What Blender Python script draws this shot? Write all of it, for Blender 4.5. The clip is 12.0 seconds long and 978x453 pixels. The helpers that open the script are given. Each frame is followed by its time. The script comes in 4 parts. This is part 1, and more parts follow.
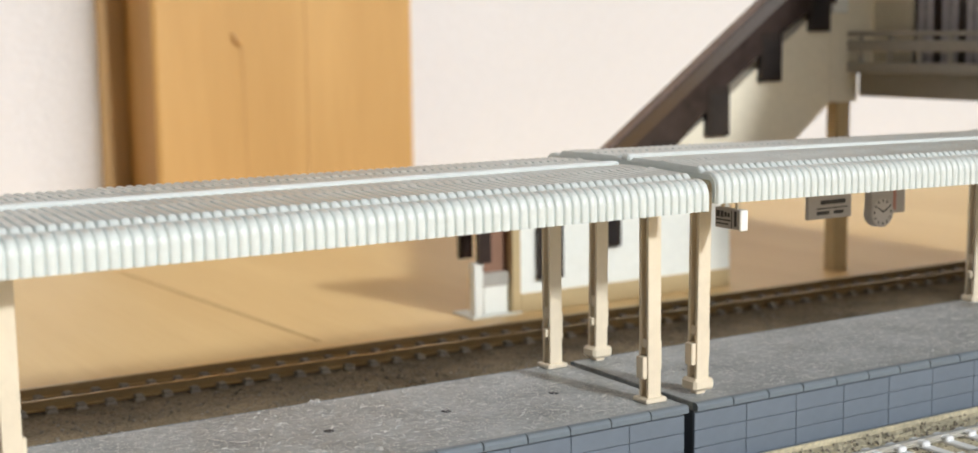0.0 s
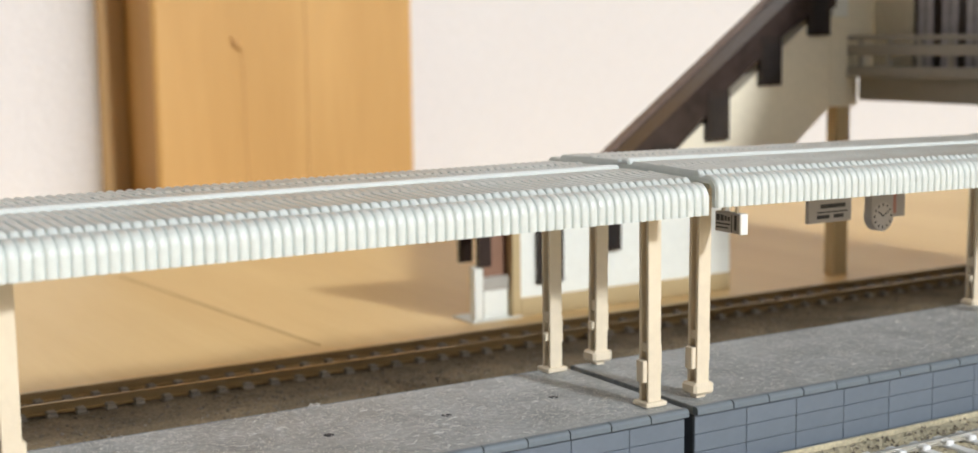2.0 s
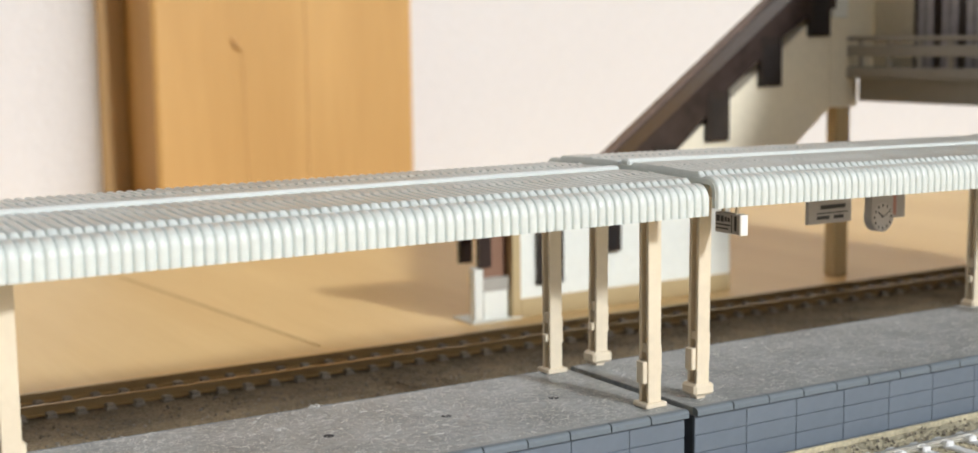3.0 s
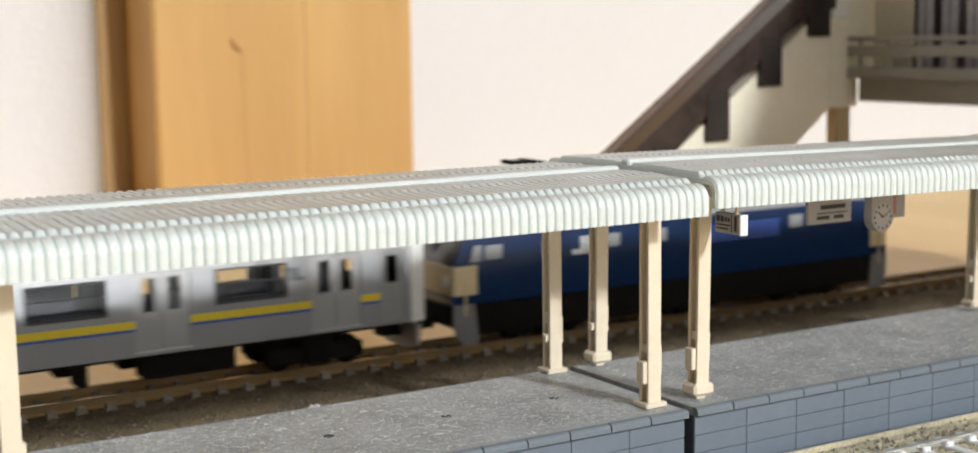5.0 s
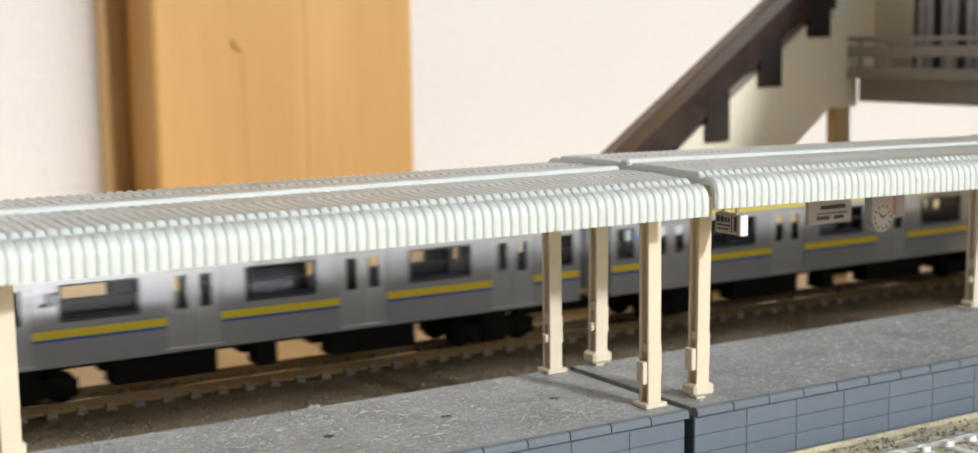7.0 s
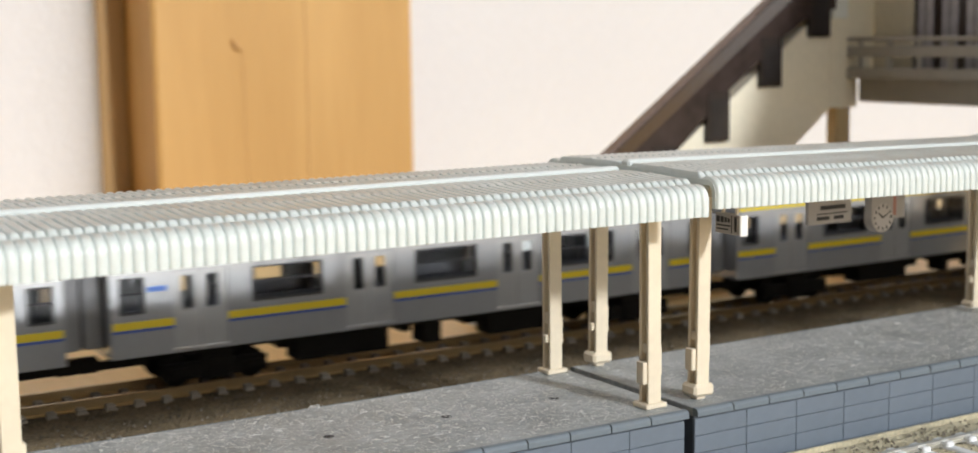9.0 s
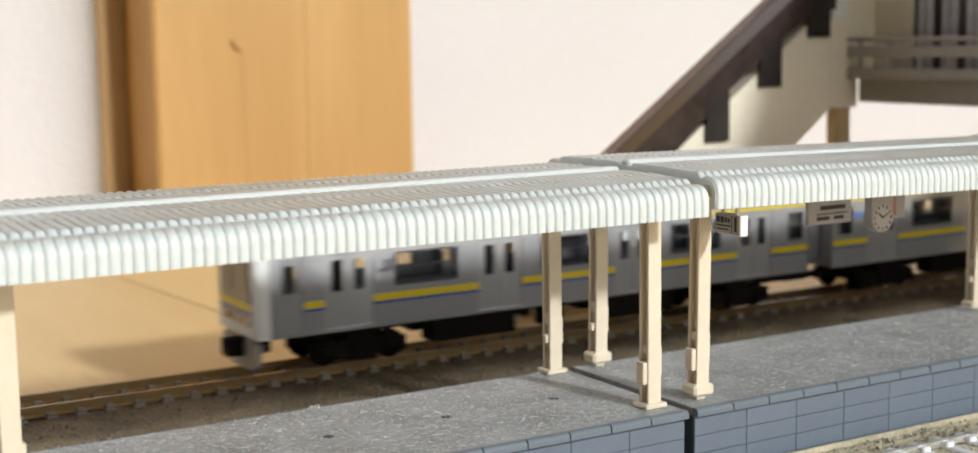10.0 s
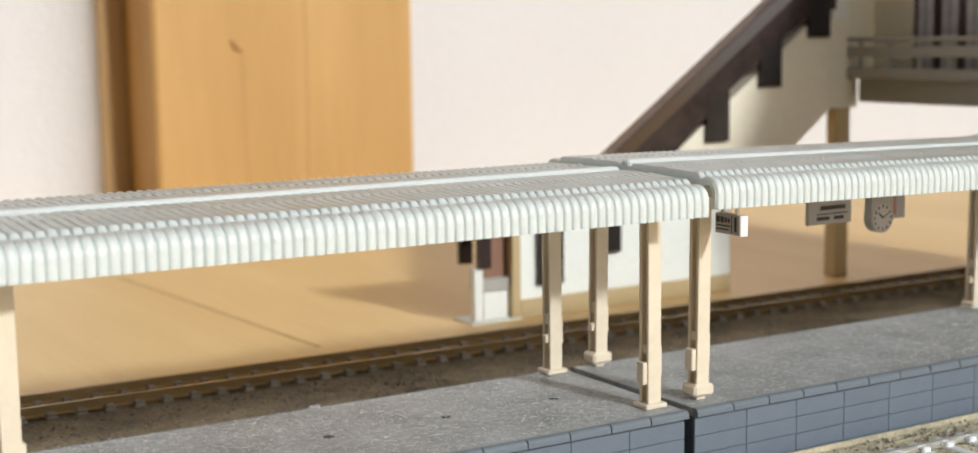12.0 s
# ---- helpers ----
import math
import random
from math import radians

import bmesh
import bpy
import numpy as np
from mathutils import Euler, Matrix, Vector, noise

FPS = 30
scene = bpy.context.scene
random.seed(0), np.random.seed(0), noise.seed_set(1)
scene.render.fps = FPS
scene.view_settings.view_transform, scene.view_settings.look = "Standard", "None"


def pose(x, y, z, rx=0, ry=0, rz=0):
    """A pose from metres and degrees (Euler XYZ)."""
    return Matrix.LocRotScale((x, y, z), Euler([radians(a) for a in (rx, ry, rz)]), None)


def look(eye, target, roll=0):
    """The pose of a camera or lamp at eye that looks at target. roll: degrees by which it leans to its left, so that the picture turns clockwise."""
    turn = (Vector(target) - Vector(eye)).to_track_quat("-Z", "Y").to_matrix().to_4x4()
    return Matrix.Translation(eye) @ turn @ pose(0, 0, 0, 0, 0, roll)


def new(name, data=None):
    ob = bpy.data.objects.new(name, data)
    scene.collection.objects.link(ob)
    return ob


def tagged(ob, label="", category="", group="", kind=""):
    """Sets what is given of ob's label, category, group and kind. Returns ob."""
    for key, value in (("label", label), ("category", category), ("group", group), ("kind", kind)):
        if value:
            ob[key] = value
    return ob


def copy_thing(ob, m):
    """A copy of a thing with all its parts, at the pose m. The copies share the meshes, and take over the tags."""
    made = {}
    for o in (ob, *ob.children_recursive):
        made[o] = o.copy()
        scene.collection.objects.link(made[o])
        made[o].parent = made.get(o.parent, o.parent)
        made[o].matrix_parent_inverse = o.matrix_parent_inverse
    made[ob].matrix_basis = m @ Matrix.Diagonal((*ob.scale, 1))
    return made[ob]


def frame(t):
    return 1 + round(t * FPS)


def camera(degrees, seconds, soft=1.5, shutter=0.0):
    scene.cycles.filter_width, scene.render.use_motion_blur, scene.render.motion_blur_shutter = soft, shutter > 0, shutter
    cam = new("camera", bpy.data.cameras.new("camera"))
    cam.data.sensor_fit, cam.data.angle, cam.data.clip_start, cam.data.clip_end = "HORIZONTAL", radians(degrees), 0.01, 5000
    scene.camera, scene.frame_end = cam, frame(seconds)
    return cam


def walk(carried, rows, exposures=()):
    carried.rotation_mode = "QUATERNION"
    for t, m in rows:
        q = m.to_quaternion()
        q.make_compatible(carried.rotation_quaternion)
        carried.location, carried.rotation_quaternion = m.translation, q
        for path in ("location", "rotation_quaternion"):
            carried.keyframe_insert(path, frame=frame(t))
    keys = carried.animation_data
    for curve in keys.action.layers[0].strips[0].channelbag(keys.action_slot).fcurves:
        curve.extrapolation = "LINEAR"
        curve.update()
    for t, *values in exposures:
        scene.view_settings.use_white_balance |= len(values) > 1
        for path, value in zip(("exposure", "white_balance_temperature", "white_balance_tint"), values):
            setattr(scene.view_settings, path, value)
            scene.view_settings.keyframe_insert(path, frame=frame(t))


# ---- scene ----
# A small-scale model railway on a wooden floor. Plans are in millimetres; MM turns them into metres.
MM = 0.001
PT = 14.5        # top of the platform above the floor
RAIL = 7.2       # top of the rails above the floor
FAR_TRACK = 85.9
NEAR_TRACK = -18.3

# ---------------------------------------------------------------- camera
EYE = Vector((-126.47, -159.5, 68.39)) * MM
YAW, PITCH, ROLL = 30.845, -7.642, -0.782


def aim(extra):
    a, b = radians(YAW), radians(PITCH + extra)
    d = Vector((math.sin(a) * math.cos(b), math.cos(a) * math.cos(b), math.sin(b)))
    return look(EYE, EYE + d, ROLL)


cam = camera(38.06, 12.0, soft=1.6, shutter=0.25)
cam.data.dof.use_dof = True
cam.data.dof.focus_distance = 0.198
cam.data.dof.aperture_fstop = 33
walk(cam, [(t, aim(e)) for t, e in (
    (0.0, -0.227), (0.5, -0.184), (1.0, -0.150), (1.5, -0.108), (2.0, -0.068), (2.5, -0.055), (3.0, -0.033),
    (5.0, -0.030), (7.0, -0.020), (9.0, -0.008), (12.0, 0.0))], exposures=[(0, 0.0), (3.8, 0.0), (4.7, 0.07), (10.2, 0.07), (10.9, 0.0), (12, 0.0)])

# ---------------------------------------------------------------- light
world = bpy.data.worlds.new("room_daylight")
world.use_nodes = True
scene.world = world
sky = world.node_tree.nodes.new("ShaderNodeTexSky")
sky.sky_type = "NISHITA"
sky.sun_disc = False
sky.sun_elevation = radians(26)
sky.sun_rotation = radians(167)
world.node_tree.links.new(sky.outputs[0], world.node_tree.nodes["Background"].inputs[0])
world.node_tree.nodes["Background"].inputs[1].default_value = 0.10

sun = new("sun", bpy.data.lights.new("sun", "SUN"))
sun.data.energy = 2.58
sun.data.angle = radians(4.4)
sun.data.color = (0.95, 0.985, 1.0)
sun.matrix_world = look((0.23, -1.0, 0.505), (0, 0, 0))

window_light = new("window_light", bpy.data.lights.new("window_light", "AREA"))
window_light.data.shape = "RECTANGLE"
window_light.data.size, window_light.data.size_y = 1.36, 1.9
window_light.data.energy = 4.0
window_light.data.color = (0.93, 0.97, 1.0)
window_light.matrix_world = look((0.36, -1.28, 1.02), (0.36, 0.5, 0.9))


# ---------------------------------------------------------------- materials
def material(name, color, rough=0.5, metal=0.0, vary=0.12, grain=400.0, stain=30.0, bump=0.0, bump_scale=None, coat=0.0, spread=0.0, gloss=0.5):
    """Base colour with fine grain and larger stains, in metres of the object's own space."""
    m = bpy.data.materials.new(name)
    m.use_nodes = True
    n, l = m.node_tree.nodes, m.node_tree.links
    p = n["Principled BSDF"]
    p.inputs["Roughness"].default_value = rough
    p.inputs["Metallic"].default_value = metal
    p.inputs["Coat Weight"].default_value = coat
    p.inputs["Specular IOR Level"].default_value = gloss
    co = n.new("ShaderNodeTexCoord")
    fine, wide = n.new("ShaderNodeTexNoise"), n.new("ShaderNodeTexNoise")
    fine.inputs["Scale"].default_value, fine.inputs["Detail"].default_value = grain, 6
    wide.inputs["Scale"].default_value, wide.inputs["Detail"].default_value = stain, 4
    l.new(co.outputs["Object"], fine.inputs["Vector"])
    l.new(co.outputs["Object"], wide.inputs["Vector"])
    both = n.new("ShaderNodeMath")
    both.operation = "ADD"
    l.new(fine.outputs["Fac"], both.inputs[0])
    l.new(wide.outputs["Fac"], both.inputs[1])
    total = both.outputs[0]
    if spread:
        info, scaled = n.new("ShaderNodeObjectInfo"), n.new("ShaderNodeMath")
        scaled.operation = "MULTIPLY_ADD"
        l.new(info.outputs["Random"], scaled.inputs[0])
        scaled.inputs[1].default_value = spread
        l.new(total, scaled.inputs[2])
        total = scaled.outputs[0]
    span = n.new("ShaderNodeMapRange")
    span.inputs["From Min"].default_value, span.inputs["From Max"].default_value = 0.6, 1.4 + spread
    l.new(total, span.inputs["Value"])
    mix = n.new("ShaderNodeMix")
    mix.data_type = "RGBA"
    mix.inputs["A"].default_value = (*[c * (1 - vary) for c in color], 1)
    mix.inputs["B"].default_value = (*[min(1, c * (1 + vary)) for c in color], 1)
    l.new(span.outputs["Result"], mix.inputs["Factor"])
    l.new(mix.outputs["Result"], p.inputs["Base Color"])
    if bump:
        tex, b = n.new("ShaderNodeTexNoise"), n.new("ShaderNodeBump")
        tex.inputs["Scale"].default_value, tex.inputs["Detail"].default_value = bump_scale or grain, 4
        l.new(co.outputs["Object"], tex.inputs["Vector"])
        l.new(tex.outputs["Fac"], b.inputs["Height"])
        b.inputs["Distance"].default_value, b.inputs["Strength"].default_value = bump, 1.0
        l.new(b.outputs["Normal"], p.inputs["Normal"])
    return m


def wood(name, light, dark, axis, ring=60.0, rough=0.45, knot=None):
    """Timber with grain stretched along one axis."""
    m = bpy.data.materials.new(name)
    m.use_nodes = True
    n, l = m.node_tree.nodes, m.node_tree.links
    p = n["Principled BSDF"]
    p.inputs["Roughness"].default_value = rough
    co, mp = n.new("ShaderNodeTexCoord"), n.new("ShaderNodeMapping")
    s = [1.0, 1.0, 1.0]
    s[axis] = 0.07
    mp.inputs["Scale"].default_value = s
    l.new(co.outputs["Object"], mp.inputs["Vector"])
    a, b = n.new("ShaderNodeTexNoise"), n.new("ShaderNodeTexNoise")
    a.inputs["Scale"].default_value, a.inputs["Detail"].default_value, a.inputs["Distortion"].default_value = ring, 3, 0.6
    b.inputs["Scale"].default_value, b.inputs["Detail"].default_value = ring * 14, 5
    c = n.new("ShaderNodeTexNoise")
    c.inputs["Scale"].default_value = 6
    l.new(mp.outputs[0], a.inputs["Vector"])
    l.new(mp.outputs[0], b.inputs["Vector"])
    l.new(co.outputs["Object"], c.inputs["Vector"])
    add = n.new("ShaderNodeMath")
    add.operation = "MULTIPLY_ADD"
    l.new(b.outputs["Fac"], add.inputs[0])
    add.inputs[1].default_value = 0.35
    l.new(a.outputs["Fac"], add.inputs[2])
    add2 = n.new("ShaderNodeMath")
    add2.operation = "MULTIPLY_ADD"
    l.new(c.outputs["Fac"], add2.inputs[0])
    add2.inputs[1].default_value = 0.5
    l.new(add.outputs[0], add2.inputs[2])
    ramp = n.new("ShaderNodeMapRange")
    ramp.inputs["From Min"].default_value, ramp.inputs["From Max"].default_value = 0.62, 1.22
    l.new(add2.outputs[0], ramp.inputs["Value"])
    mix = n.new("ShaderNodeMix")
    mix.data_type = "RGBA"
    mix.inputs["A"].default_value, mix.inputs["B"].default_value = (*dark, 1), (*light, 1)
    l.new(ramp.outputs["Result"], mix.inputs["Factor"])
    l.new(mix.outputs["Result"], p.inputs["Base Color"])
    bp = n.new("ShaderNodeBump")
    bp.inputs["Distance"].default_value = 0.0002
    l.new(b.outputs["Fac"], bp.inputs["Height"])
    l.new(bp.outputs["Normal"], p.inputs["Normal"])
    return m


def dusty(m, dust):
    """A film of dust that has settled on the upward faces of a material, thicker in patches."""
    n, l = m.node_tree.nodes, m.node_tree.links
    p = n["Principled BSDF"]
    clean = p.inputs["Base Color"].links[0].from_socket
    geo, axes, lies = n.new("ShaderNodeNewGeometry"), n.new("ShaderNodeSeparateXYZ"), n.new("ShaderNodeMapRange")
    l.new(geo.outputs["True Normal"], axes.inputs[0])
    l.new(axes.outputs["Z"], lies.inputs["Value"])
    lies.inputs["From Min"].default_value, lies.inputs["From Max"].default_value = 0.72, 0.97
    co, patch, thick = n.new("ShaderNodeTexCoord"), n.new("ShaderNodeTexNoise"), n.new("ShaderNodeMapRange")
    patch.inputs["Scale"].default_value, patch.inputs["Detail"].default_value = 160, 8
    l.new(co.outputs["Object"], patch.inputs["Vector"])
    l.new(patch.outputs["Fac"], thick.inputs["Value"])
    thick.inputs["From Min"].default_value, thick.inputs["From Max"].default_value = 0.3, 0.65
    thick.inputs["To Min"].default_value, thick.inputs["To Max"].default_value = 0.35, 0.95
    both, mix = n.new("ShaderNodeMath"), n.new("ShaderNodeMix")
    both.operation, mix.data_type = "MULTIPLY", "RGBA"
    l.new(lies.outputs["Result"], both.inputs[0])
    l.new(thick.outputs["Result"], both.inputs[1])
    l.new(both.outputs[0], mix.inputs["Factor"])
    l.new(clean, mix.inputs["A"])
    mix.inputs["B"].default_value = (*dust, 1)
    l.new(mix.outputs["Result"], p.inputs["Base Color"])
    return m


def glass(name, color, rough=0.03):
    m = bpy.data.materials.new(name)
    m.use_nodes = True
    p = m.node_tree.nodes["Principled BSDF"]
    p.inputs["Base Color"].default_value = (*color, 1)
    p.inputs["Roughness"].default_value = rough
    p.inputs["Transmission Weight"].default_value = 1.0
    p.inputs["IOR"].default_value = 1.3
    return m


FLOOR = wood("floor_plywood", (0.88, 0.64, 0.31), (0.77, 0.52, 0.225), 1, 45, 0.5)
PILLAR = wood("pillar_cedar", (0.62, 0.37, 0.13), (0.50, 0.28, 0.085), 2, 40, 0.5)
TRIM = wood("trim_cedar", (0.36, 0.22, 0.085), (0.28, 0.16, 0.06), 2, 60, 0.6)
KNOT = material("knot", (0.45, 0.25, 0.085), 0.5, grain=300)
JOINT = material("joint_dust", (0.63, 0.43, 0.20), 0.8)
PLASTER = material("white_wallpaper", (0.70, 0.68, 0.685), 0.85, vary=0.04, grain=250, stain=6, bump=0.0004, bump_scale=500)
CANOPY = dusty(material("canopy_plastic", (0.69, 0.745, 0.735), 0.3, vary=0.06, grain=900, stain=60, bump=0.00003, bump_scale=2500), (0.50, 0.48, 0.435))
RIDGE = material("ridge_plastic", (0.70, 0.74, 0.73), 0.33, vary=0.05, grain=900, stain=80)
POST = material("cream_plastic", (0.78, 0.685, 0.535), 0.42, vary=0.06, grain=800, stain=60, bump=0.00004, bump_scale=3000)
PAVING = material("platform_plastic", (0.305, 0.325, 0.335), 0.42, vary=0.42, grain=900, stain=120, bump=0.00012, bump_scale=1500)
COPING = material("coping_plastic", (0.165, 0.197, 0.228), 0.42, vary=0.10, grain=900, stain=100, bump=0.00003, bump_scale=3000, spread=0.3)
BRICK = material("brick_plastic", (0.150, 0.180, 0.222), 0.42, vary=0.09, grain=900, stain=100, bump=0.00003, bump_scale=3000, spread=0.3)
PEBBLE = material("pale_pebble", (0.30, 0.27, 0.235), 0.8, vary=0.4, grain=500, stain=300)
MORTAR = material("platform_core", (0.095, 0.112, 0.14), 0.6, vary=0.15, grain=600)
HOLE = material("hole_shadow", (0.03, 0.03, 0.035), 0.8)
BALLAST = material("ballast", (0.20, 0.155, 0.095), 0.8, vary=0.65, grain=1400, stain=120, bump=0.0004, bump_scale=2200)
# ballast of the near bed, made paler to put the sunlight into its colour
BALLAST_SUNLIT = material("ballast_sunlit", (0.56, 0.50, 0.35), 0.8, vary=0.4, grain=1400, stain=120, bump=0.0004, bump_scale=2200)
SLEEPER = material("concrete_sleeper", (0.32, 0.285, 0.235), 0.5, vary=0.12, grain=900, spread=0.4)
# the same concrete sleepers, whitened for the sun on the near track
SLEEPER_SUNLIT = material("sleeper_sunlit", (0.84, 0.85, 0.85), 0.5, vary=0.1, grain=900, spread=0.3)
STONE = material("ballast_stone", (0.21, 0.18, 0.14), 0.8, vary=0.4, grain=500, stain=300)
# one kind of rail twice: bright for sun, then brown for shade
RAIL_SUNLIT = material("rail_sunlit", (0.80, 0.78, 0.72), 0.3, metal=0.8, vary=0.06, grain=600)
RAIL_SHADED = material("rail_shaded", (0.44, 0.32, 0.17), 0.36, metal=0.9, vary=0.10, grain=600)
CHAIR_BROWN = material("rail_web", (0.20, 0.135, 0.075), 0.5, vary=0.15, grain=700)
FIBRE = material("dust_fibre", (0.64, 0.63, 0.61), 0.9)
SILVER = material("carbody_silver", (0.51, 0.525, 0.555), 0.1, metal=0.42, vary=0.05, grain=500, stain=40)
DOOR = material("door_silver", (0.54, 0.55, 0.57), 0.16, metal=0.36, vary=0.05, grain=500, stain=50)
YELLOW = material("stripe_yellow", (0.78, 0.60, 0.02), 0.35, vary=0.05)
MARK_BLUE = material("mark_blue", (0.12, 0.26, 0.75), 0.35, vary=0.05)
BLUE = material("stripe_blue", (0.05, 0.10, 0.38), 0.35, vary=0.05)
BLACK = material("underframe_black", (0.011, 0.0095, 0.008), 0.85, vary=0.3, grain=500, gloss=0.12)
ROOF_GREY = material("roof_grey", (0.30, 0.31, 0.32), 0.6, vary=0.1)
SEAT = material("interior_grey", (0.06, 0.06, 0.07), 0.6, vary=0.15)
CAB_BLACK = material("cab_mask", (0.02, 0.02, 0.025), 0.2, vary=0.1, coat=0.5)
WHITE = material("white_plastic", (0.80, 0.81, 0.80), 0.4, vary=0.05)
# opaque panes, pale for the light that shows through the windows
LOCO_PANE = material("loco_pane", (0.36, 0.37, 0.38), 0.3, vary=0.1)
LOGO = material("logo_grey", (0.12, 0.13, 0.15), 0.5)
SKIRT = material("skirt_grey", (0.20, 0.20, 0.21), 0.6, vary=0.15)
RED = material("tail_red", (0.55, 0.02, 0.02), 0.3)
LOCO_BLUE = material("loco_blue", (0.005, 0.026, 0.09), 0.16, vary=0.15, grain=500, stain=40, coat=0.2)
LOCO_CREAM = material("loco_cream", (0.72, 0.60, 0.38), 0.4, vary=0.06)
GLASS = glass("tinted_glass", (0.90, 0.92, 0.95))
DARK_GLASS = material("dark_pane", (0.03, 0.026, 0.026), 0.2, vary=0.2, coat=0.4)
STATION_CREAM = material("station_cream", (0.85, 0.785, 0.63), 0.5, vary=0.06, grain=500)
# the station's cream again, whitened for the sun on the lower wall
STATION_SUNLIT = material("station_sunlit", (0.86, 0.88, 0.83), 0.5, vary=0.05, grain=500)
# window panes of the station, their reflections put into a pale grey
HOUSE_PANE = material("house_pane", (0.46, 0.45, 0.49), 0.2, vary=0.25)
STATION_WHITE = material("station_white", (0.82, 0.83, 0.78), 0.5, vary=0.04)
STATION_BROWN = material("station_brown", (0.046, 0.032, 0.028), 0.22, vary=0.35, grain=300, stain=60)
ROOF_SHEEN = material("roof_sheen", (0.17, 0.115, 0.095), 0.4, vary=0.25, grain=300, stain=60)
STATION_GREY = material("station_grey", (0.40, 0.38, 0.34), 0.5, vary=0.08)
STATION_DARK = material("station_window", (0.035, 0.027, 0.024), 0.25, vary=0.2)
STATION_BASE = material("station_base", (0.52, 0.40, 0.22), 0.55, vary=0.08)
PANEL = material("brown_panel", (0.26, 0.14, 0.09), 0.5, vary=0.1)
# sign boards and dial, darkened in colour for the shade under the canopy
SIGN_SHADED = material("sign_shaded", (0.42, 0.40, 0.40), 0.4, vary=0.04)
DIAL = material("clock_dial", (0.50, 0.48, 0.48), 0.4, vary=0.04)
SIGN_INK = material("sign_ink", (0.03, 0.03, 0.035), 0.5)
SIGN_PINK = material("sign_pink", (0.42, 0.20, 0.17), 0.5)
SIGN_GREY = material("sign_grey", (0.35, 0.34, 0.36), 0.5)
BRIGHT_WHITE = material("bright_white", (0.88, 0.88, 0.86), 0.25, vary=0.02)


# ---------------------------------------------------------------- mesh helpers (millimetres)
def box(bm, x0, x1, y0, y1, z0, z1, bevel=0.0, seg=1):
    """A box, its edges rounded."""
    made = bmesh.ops.create_cube(bm, size=1.0)["verts"]
    for v in made:
        v.co = Vector(((x0 + x1) / 2 + v.co.x * (x1 - x0), (y0 + y1) / 2 + v.co.y * (y1 - y0), (z0 + z1) / 2 + v.co.z * (z1 - z0))) * MM
    if bevel:
        edges = {e for v in made for e in v.link_edges}
        bmesh.ops.bevel(bm, geom=list(edges), offset=bevel * MM, segments=seg, affect="EDGES", clamp_overlap=True)
    return bm


def boxes(*rows, bevel=0.0):
    bm = bmesh.new()
    for r in rows:
        box(bm, *r, bevel=bevel)
    return bm


def tube(bm, a, b, r0, r1=None, n=16):
    """A round bar from a to b."""
    a, b = Vector(a) * MM, Vector(b) * MM
    m = Matrix.Translation((a + b) / 2) @ (b - a).to_track_quat("Z", "Y").to_matrix().to_4x4()
    bmesh.ops.create_cone(bm, cap_ends=True, segments=n, radius1=r0 * MM, radius2=(r1 if r1 is not None else r0) * MM, depth=(b - a).length, matrix=m)
    return bm


def prism(bm, outline, axis, a, b):
    """An outline in two axes, drawn out along the third (0 x, 1 y, 2 z) from a to b."""
    def at(p, q, s):
        v = [p, q]
        v.insert(axis, s)
        return Vector(v) * MM
    low = [bm.verts.new(at(p, q, a)) for p, q in outline]
    high = [bm.verts.new(at(p, q, b)) for p, q in outline]
    n = len(outline)
    faces = [bm.faces.new(low[::-1]), bm.faces.new(high)]
    for i in range(n):
        faces.append(bm.faces.new((low[i], low[(i + 1) % n], high[(i + 1) % n], high[i])))
    bmesh.ops.recalc_face_normals(bm, faces=faces)
    return bm


def mesh_of(name, bm, mat, smooth=False):
    me = bpy.data.meshes.new(name)
    bm.to_mesh(me)
    bm.free()
    me.materials.append(mat)
    if smooth:
        for p in me.polygons:
            p.use_smooth = True
        me.set_sharp_from_angle(angle=radians(38))
    return me


def part(name, bm, mat, parent, label="", smooth=False):
    ob = new(name, mesh_of(name, bm, mat, smooth))
    ob.parent = parent
    if label:
        ob["label"] = label
    return ob


def thing(name, label, category, group="", at=(0, 0, 0), kind=""):
    ob = new(name)
    ob.empty_display_size = 0.01
    ob.matrix_world = pose(*[c * MM for c in at])
    return tagged(ob, label, category, group, kind)


def structure(name, bm, mat, label, category):
    return tagged(new(name, mesh_of(name, bm, mat)), label, category, kind="structure")


